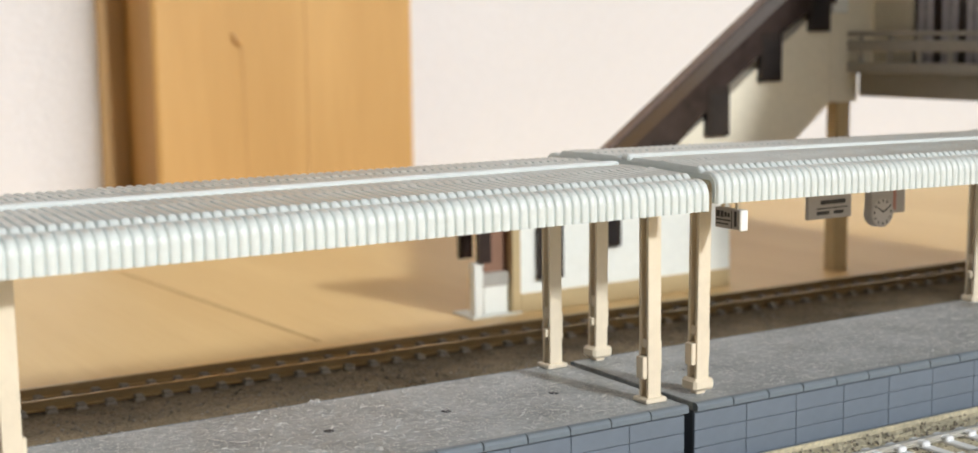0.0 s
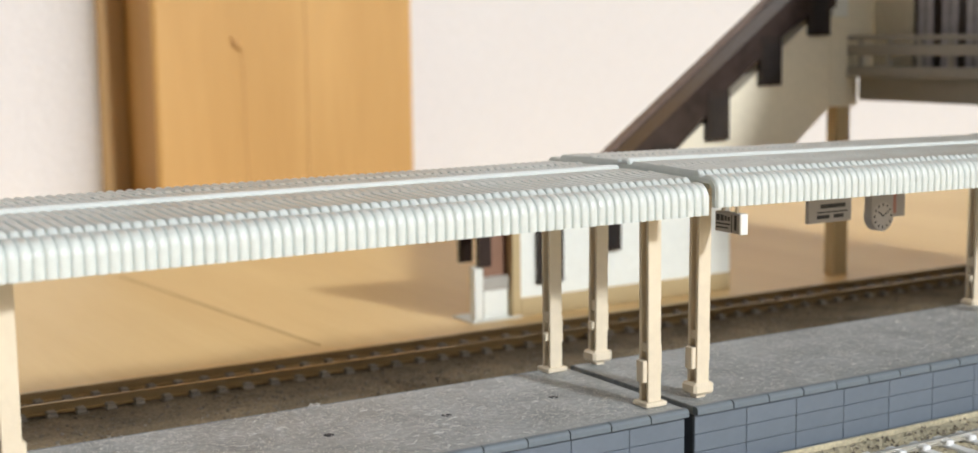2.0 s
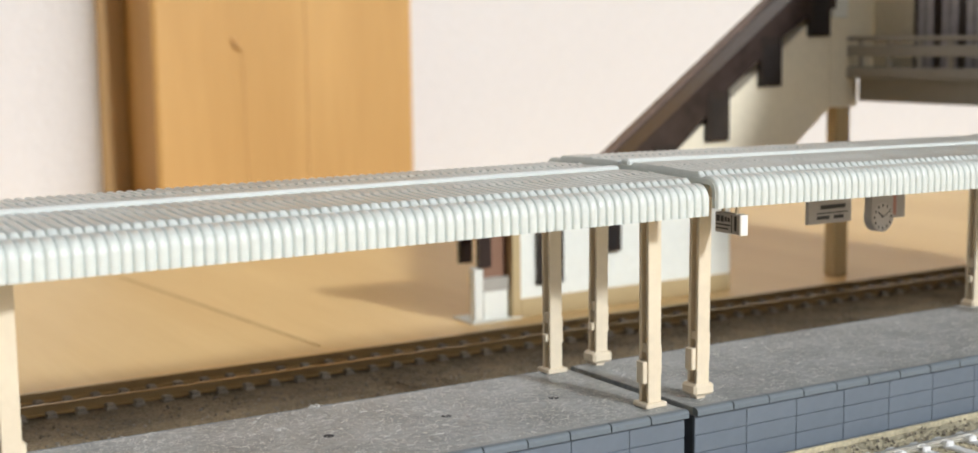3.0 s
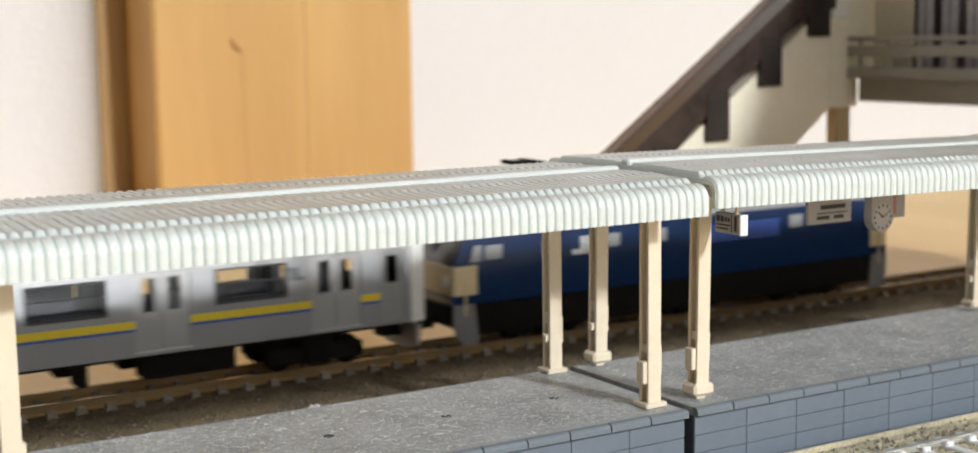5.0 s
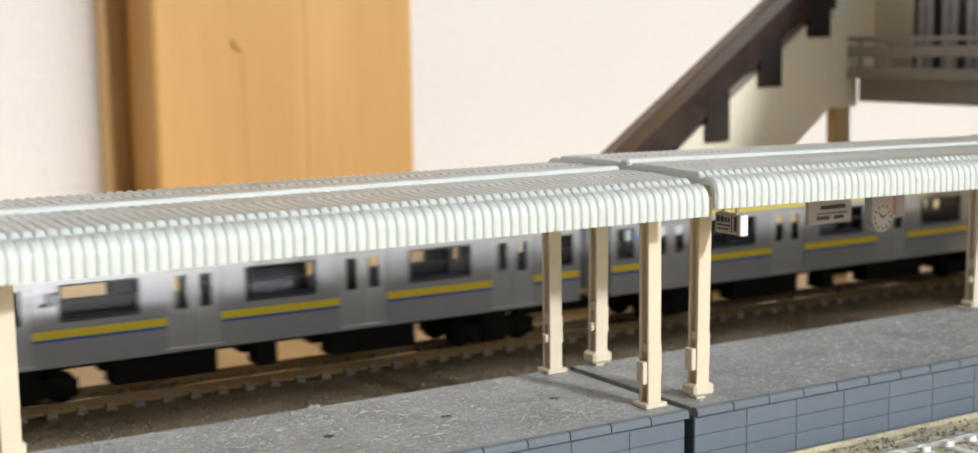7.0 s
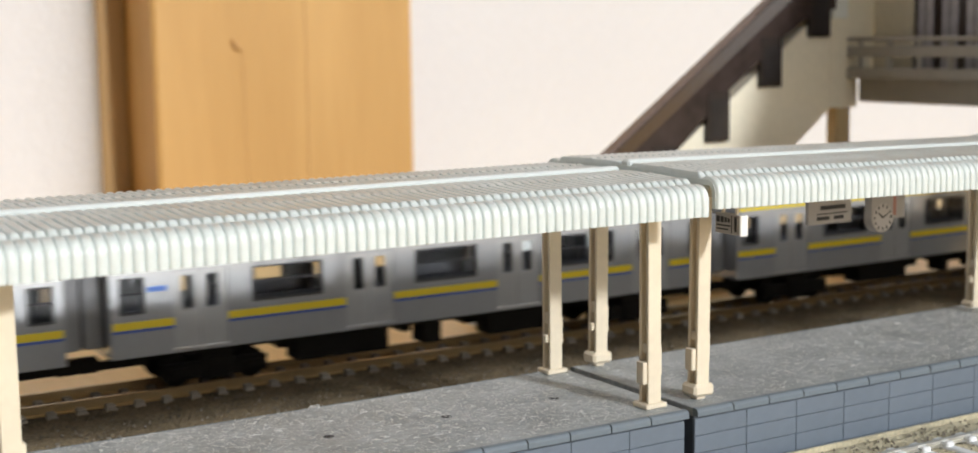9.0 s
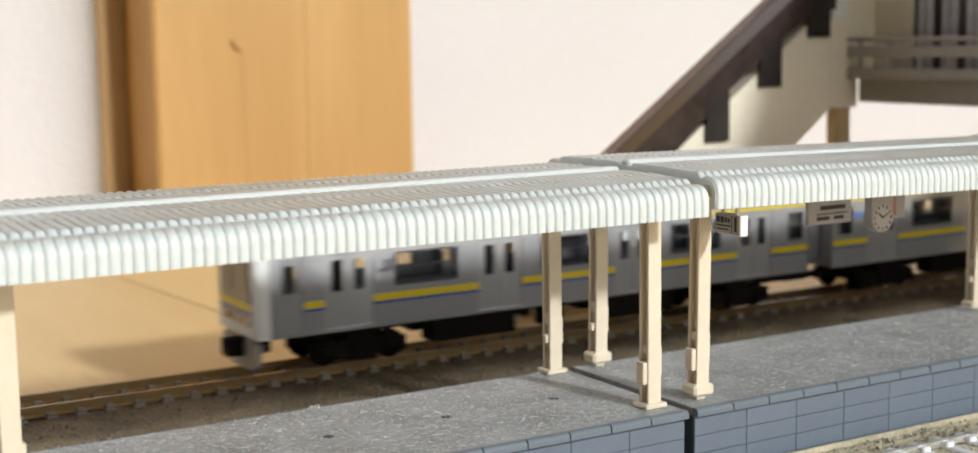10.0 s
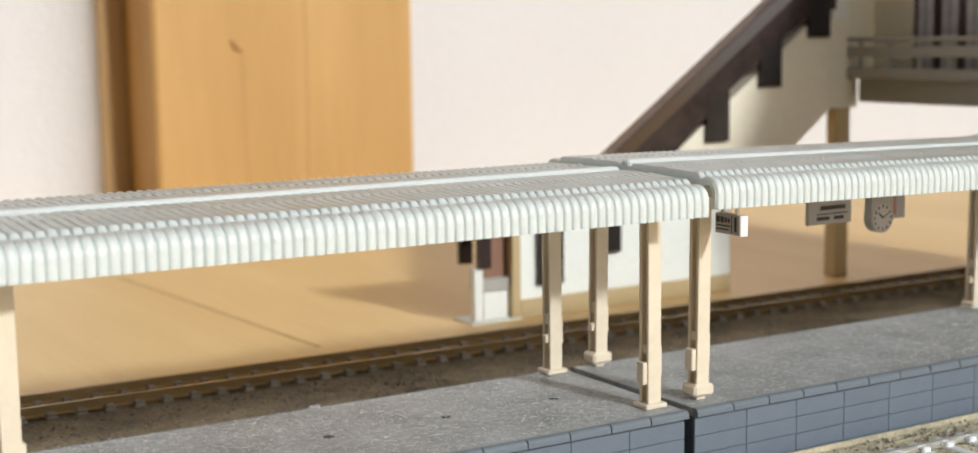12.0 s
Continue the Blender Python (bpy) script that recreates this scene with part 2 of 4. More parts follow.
def holed(bm, x0, x1, z0, z1, holes, y0, y1):
    """A wall in the plane of x and z, between y0 and y1, with openings (x0, x1, z0, z1) through it."""
    xs = sorted({x0, x1, *[h[0] for h in holes], *[h[1] for h in holes]})
    zs = sorted({z0, z1, *[h[2] for h in holes], *[h[3] for h in holes]})
    verts = {}

    def v(i, j, k):
        if (i, j, k) not in verts:
            verts[i, j, k] = bm.verts.new(Vector((xs[i], (y0, y1)[k], zs[j])) * MM)
        return verts[i, j, k]

    def full(i, j):
        if not (0 <= i < len(xs) - 1 and 0 <= j < len(zs) - 1):
            return False
        x, z = (xs[i] + xs[i + 1]) / 2, (zs[j] + zs[j + 1]) / 2
        return not any(h[0] < x < h[1] and h[2] < z < h[3] for h in holes)

    for i in range(len(xs) - 1):
        for j in range(len(zs) - 1):
            if not full(i, j):
                continue
            bm.faces.new((v(i, j, 0), v(i + 1, j, 0), v(i + 1, j + 1, 0), v(i, j + 1, 0)))
            bm.faces.new((v(i, j, 1), v(i, j + 1, 1), v(i + 1, j + 1, 1), v(i + 1, j, 1)))
            for (di, dj), (p, q) in (((-1, 0), ((i, j), (i, j + 1))), ((1, 0), ((i + 1, j + 1), (i + 1, j))),
                                     ((0, -1), ((i + 1, j), (i, j))), ((0, 1), ((i, j + 1), (i + 1, j + 1)))):
                if not full(i + di, j + dj):
                    bm.faces.new((v(*p, 0), v(*q, 0), v(*q, 1), v(*p, 1)))
    return bm


# ---------------------------------------------------------------- the room
structure("floor", boxes((-2300, 2300, -1400, 520, -40, 0)), FLOOR, "pale yellow plywood floor under the model railway", "floor")
joint = bmesh.new()
prism(joint, [(-0.5, 127), (0.5, 127), (-9.4, 246), (-10.4, 246)], 2, -0.6, 0.15)
structure("floor_joint", joint, JOINT, "fine dark joint between two sheets of plywood", "joint")
# cove added to the wall's shape for the soft shade beside the pillar
edge = [(10 + 30 * math.sin(math.pi / 2 * k / 24), 437 + 17 * math.cos(math.pi / 2 * k / 24)) for k in range(25)]
rounded = bmesh.new()
prism(rounded, [(-2300, 454)] + edge + [(40, 600), (-2300, 600)], 2, 0, 2400)
structure("wall_north_1", rounded, PLASTER, "white papered wall curving forward to the pillar", "wall")
structure("wall_north_2", boxes((169.7, 2300, 408, 600, 0, 2400)), PLASTER, "white papered wall beside the pillar", "wall")
structure("pillar", boxes((52.3, 169.6, 400, 600, 0, 2400), bevel=1.5), PILLAR, "honey-coloured wooden house pillar with straight grain", "pillar")
structure("pillar_trim", boxes((40.1, 52.2, 436.5, 600, 0, 2400), bevel=0.8), TRIM, "darker wooden strip on the side of the pillar", "trim")
knot = bmesh.new()
tube(knot, (87, 399.7, 66), (87, 400.5, 66), 1.7, 1.9, 20)
tube(knot, (85.2, 399.75, 68.6), (87.4, 399.75, 65.4), 0.9, 1.3, 10)
tube(knot, (87.4, 399.75, 65.4), (89.4, 399.75, 63.4), 1.3, 0.5, 10)
part("knot", knot, KNOT, bpy.data.objects["pillar"])
crack = bmesh.new()
for (xa, za), (xb, zb) in (((89.4, 63.4), (90.3, 50)), ((90.3, 50), (89.9, 32)), ((89.9, 32), (91.0, 8)), ((118.0, 140), (118.6, 60)), ((118.6, 60), (118.2, 8))):
    tube(crack, (xa, 400.0, za), (xb, 400.0, zb), 0.28, 0.28, 6)
part("grain_crack", crack, KNOT, bpy.data.objects["pillar"], "fine dark crack along the grain")
structure("wall_west", boxes((-2400, -2300, -1400, 600, 0, 2400)), PLASTER, "white papered side wall", "wall")
structure("wall_east", boxes((2300, 2400, -1400, 600, 0, 2400)), PLASTER, "white papered side wall", "wall")
south = bmesh.new()
holed(south, -2300, 2300, 0, 2400, [(-330, 1050, 60, 2000)], -1400, -1300)
structure("wall_south", south, PLASTER, "white wall with the wide window opening", "wall")
structure("ceiling", boxes((-2400, 2400, -1400, 600, 2400, 2450)), PLASTER, "white papered ceiling", "ceiling")


# ---------------------------------------------------------------- tracks
def ballast_bed(name, y0, y1, x0, x1, top, label, mat):
    """A bed of ballast: sloped shoulders and a grainy crown."""
    bm = bmesh.new()
    prism(bm, [(y0 - 2.5, 0), (y1 + 2.5, 0), (y1, top - 0.35), (y0, top - 0.35)], 0, -1750, 1750)
    ob = structure(name, bm, mat, label, "ballast")
    bm = bmesh.new()
    nx, ny = int((x1 - x0) / 0.6), int((y1 - y0) / 0.6)
    rows = []
    for i in range(nx + 1):
        row = []
        for j in range(ny + 1):
            x, y = x0 + (x1 - x0) * i / nx, y0 + (y1 - y0) * j / ny
            h = noise.noise((x * 1.1, y * 1.1, 3)) * 0.30 + noise.noise((x * 0.4, y * 0.4, 9)) * 0.12
            edge = min(j, ny - j, i, nx - i)
            row.append(bm.verts.new(Vector((x, y, top + (h if edge else -0.6))) * MM))
        rows.append(row)
    for i in range(nx):
        for j in range(ny):
            bm.faces.new((rows[i][j], rows[i + 1][j], rows[i + 1][j + 1], rows[i][j + 1]))
    grains = part("ballast_grains", bm, mat, ob)
    tagged(grains, kind="stuff")
    return ob


far_bed = ballast_bed("ballast_far", 34, 98.4, -110, 240, 5.0, "dark brown ballast bed of the far tracks", BALLAST)
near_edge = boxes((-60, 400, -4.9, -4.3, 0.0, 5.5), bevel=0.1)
structure("trim", near_edge, BALLAST_SUNLIT, "pale lip of the track bed beside the platform", "trim")
near_bed = ballast_bed("ballast_near", -30, -5.0, -20, 110, 5.0, "ballast bed in front of the platform, coloured pale tan for sunlight", BALLAST_SUNLIT)



def stones(name, label, count, x0, x1, y0, y1, z, seed, mat):
    """Loose chips of ballast, each a small uneven eight-sided lump."""
    rnd = random.Random(seed)
    verts, faces = [], []
    for _ in range(count):
        x, y, r = rnd.uniform(x0, x1), rnd.uniform(y0, y1), rnd.choice((0.16, 0.22, 0.28, 0.36))
        n = len(verts)
        for dx, dy, dz in ((1, 0, 0), (0, 1, 0), (-1, 0, 0), (0, -1, 0), (0, 0, 1), (0, 0, -1)):
            k = r * rnd.uniform(0.7, 1.3)
            verts.append(((x + dx * k) * MM, (y + dy * k) * MM, (z + dz * k * 0.8 + 0.1) * MM))
        for i in range(4):
            faces.append((n + i, n + (i + 1) % 4, n + 4))
            faces.append((n + (i + 1) % 4, n + i, n + 5))
    me = bpy.data.meshes.new(name)
    me.from_pydata(verts, [], faces)
    me.materials.append(mat)
    return tagged(new(name, me), label, "stones", kind="stuff")


stones("ballast_stones", "loose grey-brown chips on the far ballast bed", 1500, -90, 130, 46, 77, 5.05, 11, STONE)
stones("ballast_stones", "scattered pale pebbles on the far ballast bed", 170, -90, 110, 50, 77, 5.15, 13, PEBBLE)
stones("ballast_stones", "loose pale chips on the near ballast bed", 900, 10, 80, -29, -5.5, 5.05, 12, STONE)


def track(label, yc, near, x0, x1):
    """Two rails and their sleepers, 5.1 mm apart; those between x0 and x1 stand alone."""
    t = thing("railway_track", label, "track", "tracks", (0, yc, 0))
    for y in (-4.5, 4.5):
        bm = bmesh.new()
        top = RAIL - 0.95 if near else RAIL
        prism(bm, [(y - 0.75, 5.35), (y + 0.75, 5.35), (y + 0.75, 5.55), (y + 0.2, 5.65), (y + 0.2, top - 0.5), (y + 0.38, top - 0.4),
                   (y + 0.38, top), (y - 0.38, top), (y - 0.38, top - 0.4), (y - 0.2, top - 0.5), (y - 0.2, 5.65), (y - 0.75, 5.55)], 0, -1750, 1750)
        part("rail", bm, RAIL_SUNLIT if near else RAIL_SHADED, t, "near rail, coloured bright for sunlight" if near else "far rail, coloured brown for shade")
    bm = bmesh.new()
    box(bm, -1.0, 1.0, -6.6, 6.6, 4.7, 5.45, 0.2)
    for y in (-4.5, 4.5):
        box(bm, -0.85, 0.85, y - 1.6, y + 1.6, 5.2, 6.1 if near else 6.0, 0.25)
    sleeper_tone = SLEEPER_SUNLIT if near else SLEEPER
    one = mesh_of("sleeper", bm, sleeper_tone)
    rest = bmesh.new()
    for k in range(-340, 341):
        x = 0.6 + k * 5.07
        if x0 <= x <= x1:
            s = new("sleeper", one)
            s.parent, s.location = t, (x * MM, 0, 0)
        else:
            box(rest, x - 1.15, x + 1.15, -7.6, 7.6, 4.7, 5.35)
    tagged(part("sleepers", rest, sleeper_tone, t), kind="stuff")
    return t


track("far model track with pale sleepers on dark ballast", FAR_TRACK, False, -110, 260)
track("near model track in full light beside the platform", NEAR_TRACK, True, -10, 110)


# ---------------------------------------------------------------- platform
def platform(x0, holes, dense):
    """One platform segment, 100 mm long: core, paving, coping stones and walls of large blocks."""
    t = thing("station_platform", "blue-grey plastic station platform segment with brick sides", "platform", "platform segments", (x0, 0, 0))
    core = boxes((0.3, 99.2, -2.4, 28.3, 0, PT - 1.3))
    part("core", core, MORTAR, t)
    part("paving", boxes((0.15, 99.35, -2.4, 28.4, PT - 1.35, PT), bevel=0.12), PAVING, t, "mottled grey plastic paving with dust")
    # flat dark discs for the holes, their inner shade put into the colour
    for x in holes:
        bm = bmesh.new()
        tube(bm, (x, 13.3, PT - 0.4), (x, 13.3, PT + 0.03), 0.75, 0.75, 20)
        part("peg_hole", bm, HOLE, t)
    bm = bmesh.new()
    prism(bm, [(-3.44, PT - 1.15), (-3.44, PT - 0.45), (-3.2, PT - 0.12), (-2.8, PT + 0.02), (-2.3, PT + 0.02), (-2.3, PT - 1.15)], 0, 0.09, 6.78)
    one = mesh_of("coping_stone", bm, COPING)
    back = bmesh.new()
    prism(back, [(29.34, PT - 1.15), (29.34, PT - 0.45), (29.1, PT - 0.12), (28.7, PT + 0.02), (28.3, PT + 0.02), (28.3, PT - 1.15)], 0, 0.07, 6.80)
    two = mesh_of("coping_stone", back, COPING)
    xs = [0.0] + [3.0 + 6.9 * k for k in range(14)] if x0 < 0 else [6.9 * k for k in range(14)] + [96.6]
    for i, x in enumerate(xs):
        short = (x0 < 0 and i == 0) or (x0 >= 0 and i == 14)
        for me in (one, two):
            c = new("coping_stone", me)
            c.parent, c.location = t, (x * MM, 0, 0)
            if short:
                c.scale.x = 0.41
    bm = bmesh.new()
    box(bm, 0.03, 9.89, -2.65, -2.0, 0.04, 2.65, 0.1)
    brick = mesh_of("brick", bm, BRICK)
    bm = bmesh.new()
    box(bm, 0.06, 9.86, 28.0, 28.55, 0.07, 2.62, 0.1)
    rear = mesh_of("brick", bm, BRICK)
    for row in range(5):
        z = PT - 1.6 - 2.68 * (row + 1)
        for k in range(10):
            for me in (brick, rear):
                if me is rear and not dense:
                    continue
                b = new("brick", me)
                b.parent, b.location = t, (k * 9.92 * MM + 0.00015, 0, max(z, -0.06) * MM)
    return t


platform(-99.6, (50.4, 68.8, 87.2), True)
platform(1.4, (), True)
platform(102.4, (), False)
platform(-200.6, (), False)


# ---------------------------------------------------------------- canopies
def canopy_profile():
    """(y, z, outward y, outward z, rib height) along the canopy's skin, from the front hem over the top to the back hem."""
    pts = []
    r, half, eave, top = 2.0, 21.6, 33.0, 33.7
    for z in (28.8, 30.4):
        pts.append((-half, z, -1, 0, 1))
    for k in range(7):
        a = math.pi - math.pi / 2 * k / 6
        pts.append((-half + r + r * math.cos(a), eave - r + r * math.sin(a), math.cos(a), math.sin(a), 1))
    for y, h in ((-18.7, 0.9), (-18.35, 0.5), (-18.0, 0.4), (-17.6, 1.0), (-17.3, 1.6), (-17.0, 1.95), (-16.6, 1.8), (-13.0, 1.75), (-9.6, 1.75), (-9.25, 1.95), (-8.9, 1.95), (-8.5, 1.6),
                 (-8.1, 1.5), (-5.0, 1.5), (-1.95, 1.1), (-1.5, 0.0), (-0.9, 0.0)):
        pts.append((y, eave + (top - eave) * (1 + y / 19), 0, 1, h))
    return pts + [(-y, z, -ny, nz, h) for y, z, ny, nz, h in pts[::-1]]


def canopy(name_at, tilt, posts, raised=False):
    t = thing("platform_canopy", "off-white ribbed plastic platform canopy on cream posts", "canopy", "platform canopies")
    bm = bmesh.new()
    prof = canopy_profile()
    pitch, ribs, L = 1.345, 74, 99.53
    xs = []
    for k in range(ribs):
        for f, h in ((0.0, 0.0), (0.05, 0.0), (0.13, 0.36), (0.22, 0.46), (0.55, 0.50), (0.83, 0.46), (0.92, 0.36)):
            xs.append((k * pitch + f * pitch, h))
    xs.append((L, 0.0))
    cy = 13.1
    outer = [[bm.verts.new(Vector((x, cy + y + ny * (h * f - 0.3), PT + z + nz * (h * f - 0.3))) * MM) for y, z, ny, nz, f in prof] for x, h in xs]
    inner = [[bm.verts.new(Vector((x, cy + y - ny * 1.0, PT + z - nz * 1.0)) * MM) for y, z, ny, nz, f in prof] for x in (0, L)]
    n = len(prof)
    for a, b in zip(outer, outer[1:]):
        for i in range(n - 1):
            bm.faces.new((a[i], b[i], b[i + 1], a[i + 1]))
    for i in range(n - 1):
        bm.faces.new((inner[0][i], inner[0][i + 1], inner[1][i + 1], inner[1][i]))
        bm.faces.new((outer[0][i], outer[0][i + 1], inner[0][i + 1], inner[0][i]))
        bm.faces.new((outer[-1][i], inner[1][i], inner[1][i + 1], outer[-1][i + 1]))
    # hems
    for i in (0, n - 1):
        loop = [o[i] for o in outer]
        bm.faces.new(loop + [inner[1][i], inner[0][i]])
    bmesh.ops.recalc_face_normals(bm, faces=bm.faces)
    part("roof", bm, CANOPY, t, "ribbed off-white roof with rounded eaves", smooth=True)
    part("ridge_strip", boxes((0.1, L - 0.1, cy - 1.0, cy + 1.0, PT + 33.2, PT + 34.25), bevel=0.3), RIDGE, t, "smooth white strip along the ridge")
    part("beam", boxes((2, L - 2, cy - 14.6, cy - 11.6, PT + 30.6, PT + 32.6), (2, L - 2, cy + 11.6, cy + 14.6, PT + 30.6, PT + 32.6), bevel=0.15), CANOPY, t)
    for x in posts:
        part("rafter", boxes((x, x + 2.2, cy - 20.3, cy + 20.3, PT + 29.6, PT + 32.4), bevel=0.15), POST, t)
    for x in posts:
        for y in (0.55, 26.3):
            bm = bmesh.new()
            # an H-shaped column: two flanges and a web between them
            box(bm, x, x + 2.3, y, y + 0.55, PT + 0.5, PT + 30.2, 0.08)
            box(bm, x, x + 2.3, y + 1.75, y + 2.3, PT + 0.5, PT + 30.2, 0.08)
            box(bm, x + 0.8, x + 1.5, y + 0.4, y + 1.9, PT + 0.5, PT + 30.2)
            p = part("post", bm, POST, t, "cream plastic column")
            if raised:
                part("base_plate", boxes((x - 0.75, x + 3.05, y - 0.55, y + 2.85, PT - 0.25, PT + 1.55), bevel=0.4), POST, p)
                part("foot", boxes((x + 0.3, x + 2.0, y + 0.3, y + 2.0, PT - 0.9, PT - 0.2), bevel=0.1), POST, p)
            else:
                part("base_plate", boxes((x - 0.75, x + 3.05, y - 0.55, y + 2.85, PT + 0.02, PT + 0.75), bevel=0.15), POST, p)
            side = x - 0.75 if y < 10 else x - 0.55
            part("meter_box", boxes((side, x + 0.9, y + 0.3, y + 2.0, PT + 3.6, PT + 6.9) if y < 10 else (side, x + 0.9, y + 0.5, y + 1.5, PT + 5.1, PT + 6.4), bevel=0.12), POST, p)
            part("collar", boxes((x + 0.2, x + 2.2, y + 0.25, y + 2.05, PT + 8.0, PT + 9.4) if y < 10 else (x + 0.2, x + 2.2, y + 0.25, y + 2.05, PT + 8.0, PT + 9.8), bevel=0.1), POST, p)
            part("side_box", boxes((x + 2.2, x + 2.85, y + 0.5, y + 1.9, PT + 4.6, PT + 9.0), bevel=0.12), POST, p)
    t.matrix_world = pose(name_at[0] * MM, 0, name_at[2] * MM, 0, tilt, 0)
    return t


west = canopy((-100.4, 0, 0), 0, (5.7, 96.0))
canopy((-0.2, 0, 0.9), 0.8, (4.5, 94.8), True)
# unseen copies at both ends, added to carry the canopy's shade further
copy_thing(west, pose(100.6 * MM, 0, 0))
copy_thing(west, pose(-201.4 * MM, 0, 0))


# ---------------------------------------------------------------- dust and fibres on the platforms
def fibres(name, label, count, x0, x1, y0, y1, z, seed, spread=None):
    rnd = random.Random(seed)
    bm = bmesh.new()
    for _ in range(count):
        x, y = rnd.uniform(x0, x1), rnd.uniform(y0, y1)
        if spread:
            x, y = rnd.gauss((x0 + x1) / 2, spread), rnd.gauss((y0 + y1) / 2, spread * 0.7)
        a, bend, ln, w = rnd.uniform(0, 6.3), rnd.uniform(-1.2, 1.2), rnd.choice((0.12, 0.18, 0.25, 0.3, 0.4, 0.6, 1.1)), rnd.choice((0.02, 0.03, 0.04, 0.06))
        up = rnd.uniform(0.05, 0.5) if spread else rnd.uniform(0.0, 0.12)
        last = None
        for k in range(5):
            f = k / 4
            hgt = z + 0.05 + up * math.sin(f * 3.14)
            s = [bm.verts.new(Vector((x + dx, y + dy, hgt + dz)) * MM) for dx, dy, dz in ((-w * math.sin(a), w * math.cos(a), 0), (w * math.sin(a), -w * math.cos(a), 0), (0, 0, w))]
            if last:
                for i in range(3):
                    bm.faces.new((last[i], last[(i + 1) % 3], s[(i + 1) % 3], s[i]))
            last = s
            x, y, a = x + ln / 4 * math.cos(a), y + ln / 4 * math.sin(a), a + bend / 4
    return tagged(new(name, mesh_of(name, bm, FIBRE)), label, "dust", kind="stuff")


fibres("dust_fibres", "pale dust fibres scattered over the grey platform", 5200, -95, -2, -1.8, 28, PT, 5)
fibres("dust_fibres", "pale dust fibres scattered over the grey platform", 3600, 3, 98, -1.8, 28, PT, 6)
fibres("lint_tuft", "small pale tuft of lint at the platform edge", 40, -46, -44, 27.6, 28.8, PT, 7, 0.6)
fibres("lint_tuft", "small pale tuft of lint on the canopy roof", 16, 2, 4, 29, 31, PT + 34.2, 8, 0.5)


# ---------------------------------------------------------------- hanging signs
def hung(name, label, category, at):
    return thing(name, label, category, "", at)


def lettering(text, size, mat, parent, at, turn, name="numeral"):
    curve = bpy.data.curves.new(name, "FONT")
    curve.body, curve.size, curve.extrude, curve.align_x, curve.align_y = text, size * MM, 0.02 * MM, "CENTER", "CENTER"
    curve.offset = 0.03 * size * MM
    tmp = new("tmp_text", curve)
    me = bpy.data.meshes.new_from_object(tmp.evaluated_get(bpy.context.evaluated_depsgraph_get()))
    bpy.data.objects.remove(tmp)
    me.materials.clear()
    me.materials.append(mat)
    ob = new(name, me)
    ob.parent = parent
    ob.matrix_basis = pose(at[0] * MM, at[1] * MM, at[2] * MM, *turn)
    return ob


# the number sign across the platform: its face looks along the track
SX, SY = 6.0, -7.0
s = hung("platform_number_sign", "small white hanging platform sign with numeral and dark writing", "sign", (SX, SY, PT))
part("panel", boxes((0, 1.3, 0.15, 5.5, 25.3, 28.2), bevel=0.12), SIGN_SHADED, s)
# end face kept white for the sun, unlike the greyed panel
part("end_cap", boxes((-0.05, 1.35, -0.2, 0.2, 25.2, 28.2), bevel=0.1), BRIGHT_WHITE, s, "end of the sign, coloured bright white for sunlight")
part("hanger", boxes((0.45, 0.85, 1.2, 1.6, 28.1, 32.2), (0.45, 0.85, 4.2, 4.6, 28.1, 32.2)), POST, s)
part("divider", boxes((-0.05, 0.02, 1.75, 1.87, 25.5, 28.0)), SIGN_INK, s)
for y0, y1, z0, z1 in ((4.4, 5.1, 26.9, 27.8), (3.55, 4.2, 26.9, 27.8), (2.85, 3.35, 27.0, 27.7), (2.2, 2.65, 27.0, 27.6), (2.1, 5.1, 26.4, 26.62), (2.5, 5.1, 25.85, 26.07)):
    part("writing_bar", boxes((-0.05, 0.02, y0, y1, z0, z1)), SIGN_INK, s)
lettering("1", 2.9, SIGN_INK, s, (-0.06, 0.95, 26.75), (90, 0, -90))

s = hung("station_sign", "pale grey hanging board with dark illegible writing", "sign", (42.6, 13, PT))
part("panel", boxes((-4.9, 4.9, -0.4, 0.4, 22.1, 26.6), bevel=0.1), SIGN_SHADED, s)
part("hanger", boxes((-3.5, -3.1, -0.2, 0.2, 26.5, 32.4), (3.1, 3.5, -0.2, 0.2, 26.5, 32.4)), POST, s)
for x0, x1, z0, z1 in ((-2.2, 3.4, 24.5, 25.2), (-3.0, 3.9, 23.75, 23.95), (-3.0, -0.2, 22.8, 23.4), (0.8, 3.0, 22.8, 23.4)):
    part("writing_bar", boxes((x0, x1, -0.46, -0.38, z0, z1)), SIGN_INK, s)

s = hung("station_clock", "round white hanging station clock with dark pointers", "clock", (54.3, 13, PT + 22.3))
bm = bmesh.new()
tube(bm, (0, -0.9, 0), (0, 0.9, 0), 2.6, 2.6, 40)
part("case", bm, SIGN_SHADED, s)
bm = bmesh.new()
tube(bm, (0, -0.96, 0), (0, -0.88, 0), 2.35, 2.35, 40)
part("dial", bm, DIAL, s)
part("neck", boxes((-2.58, 2.58, -0.88, 0.88, 0.1, 5.2), (-0.5, 0.5, -0.5, 0.5, 5.0, 10.2), bevel=0.1), SIGN_SHADED, s)
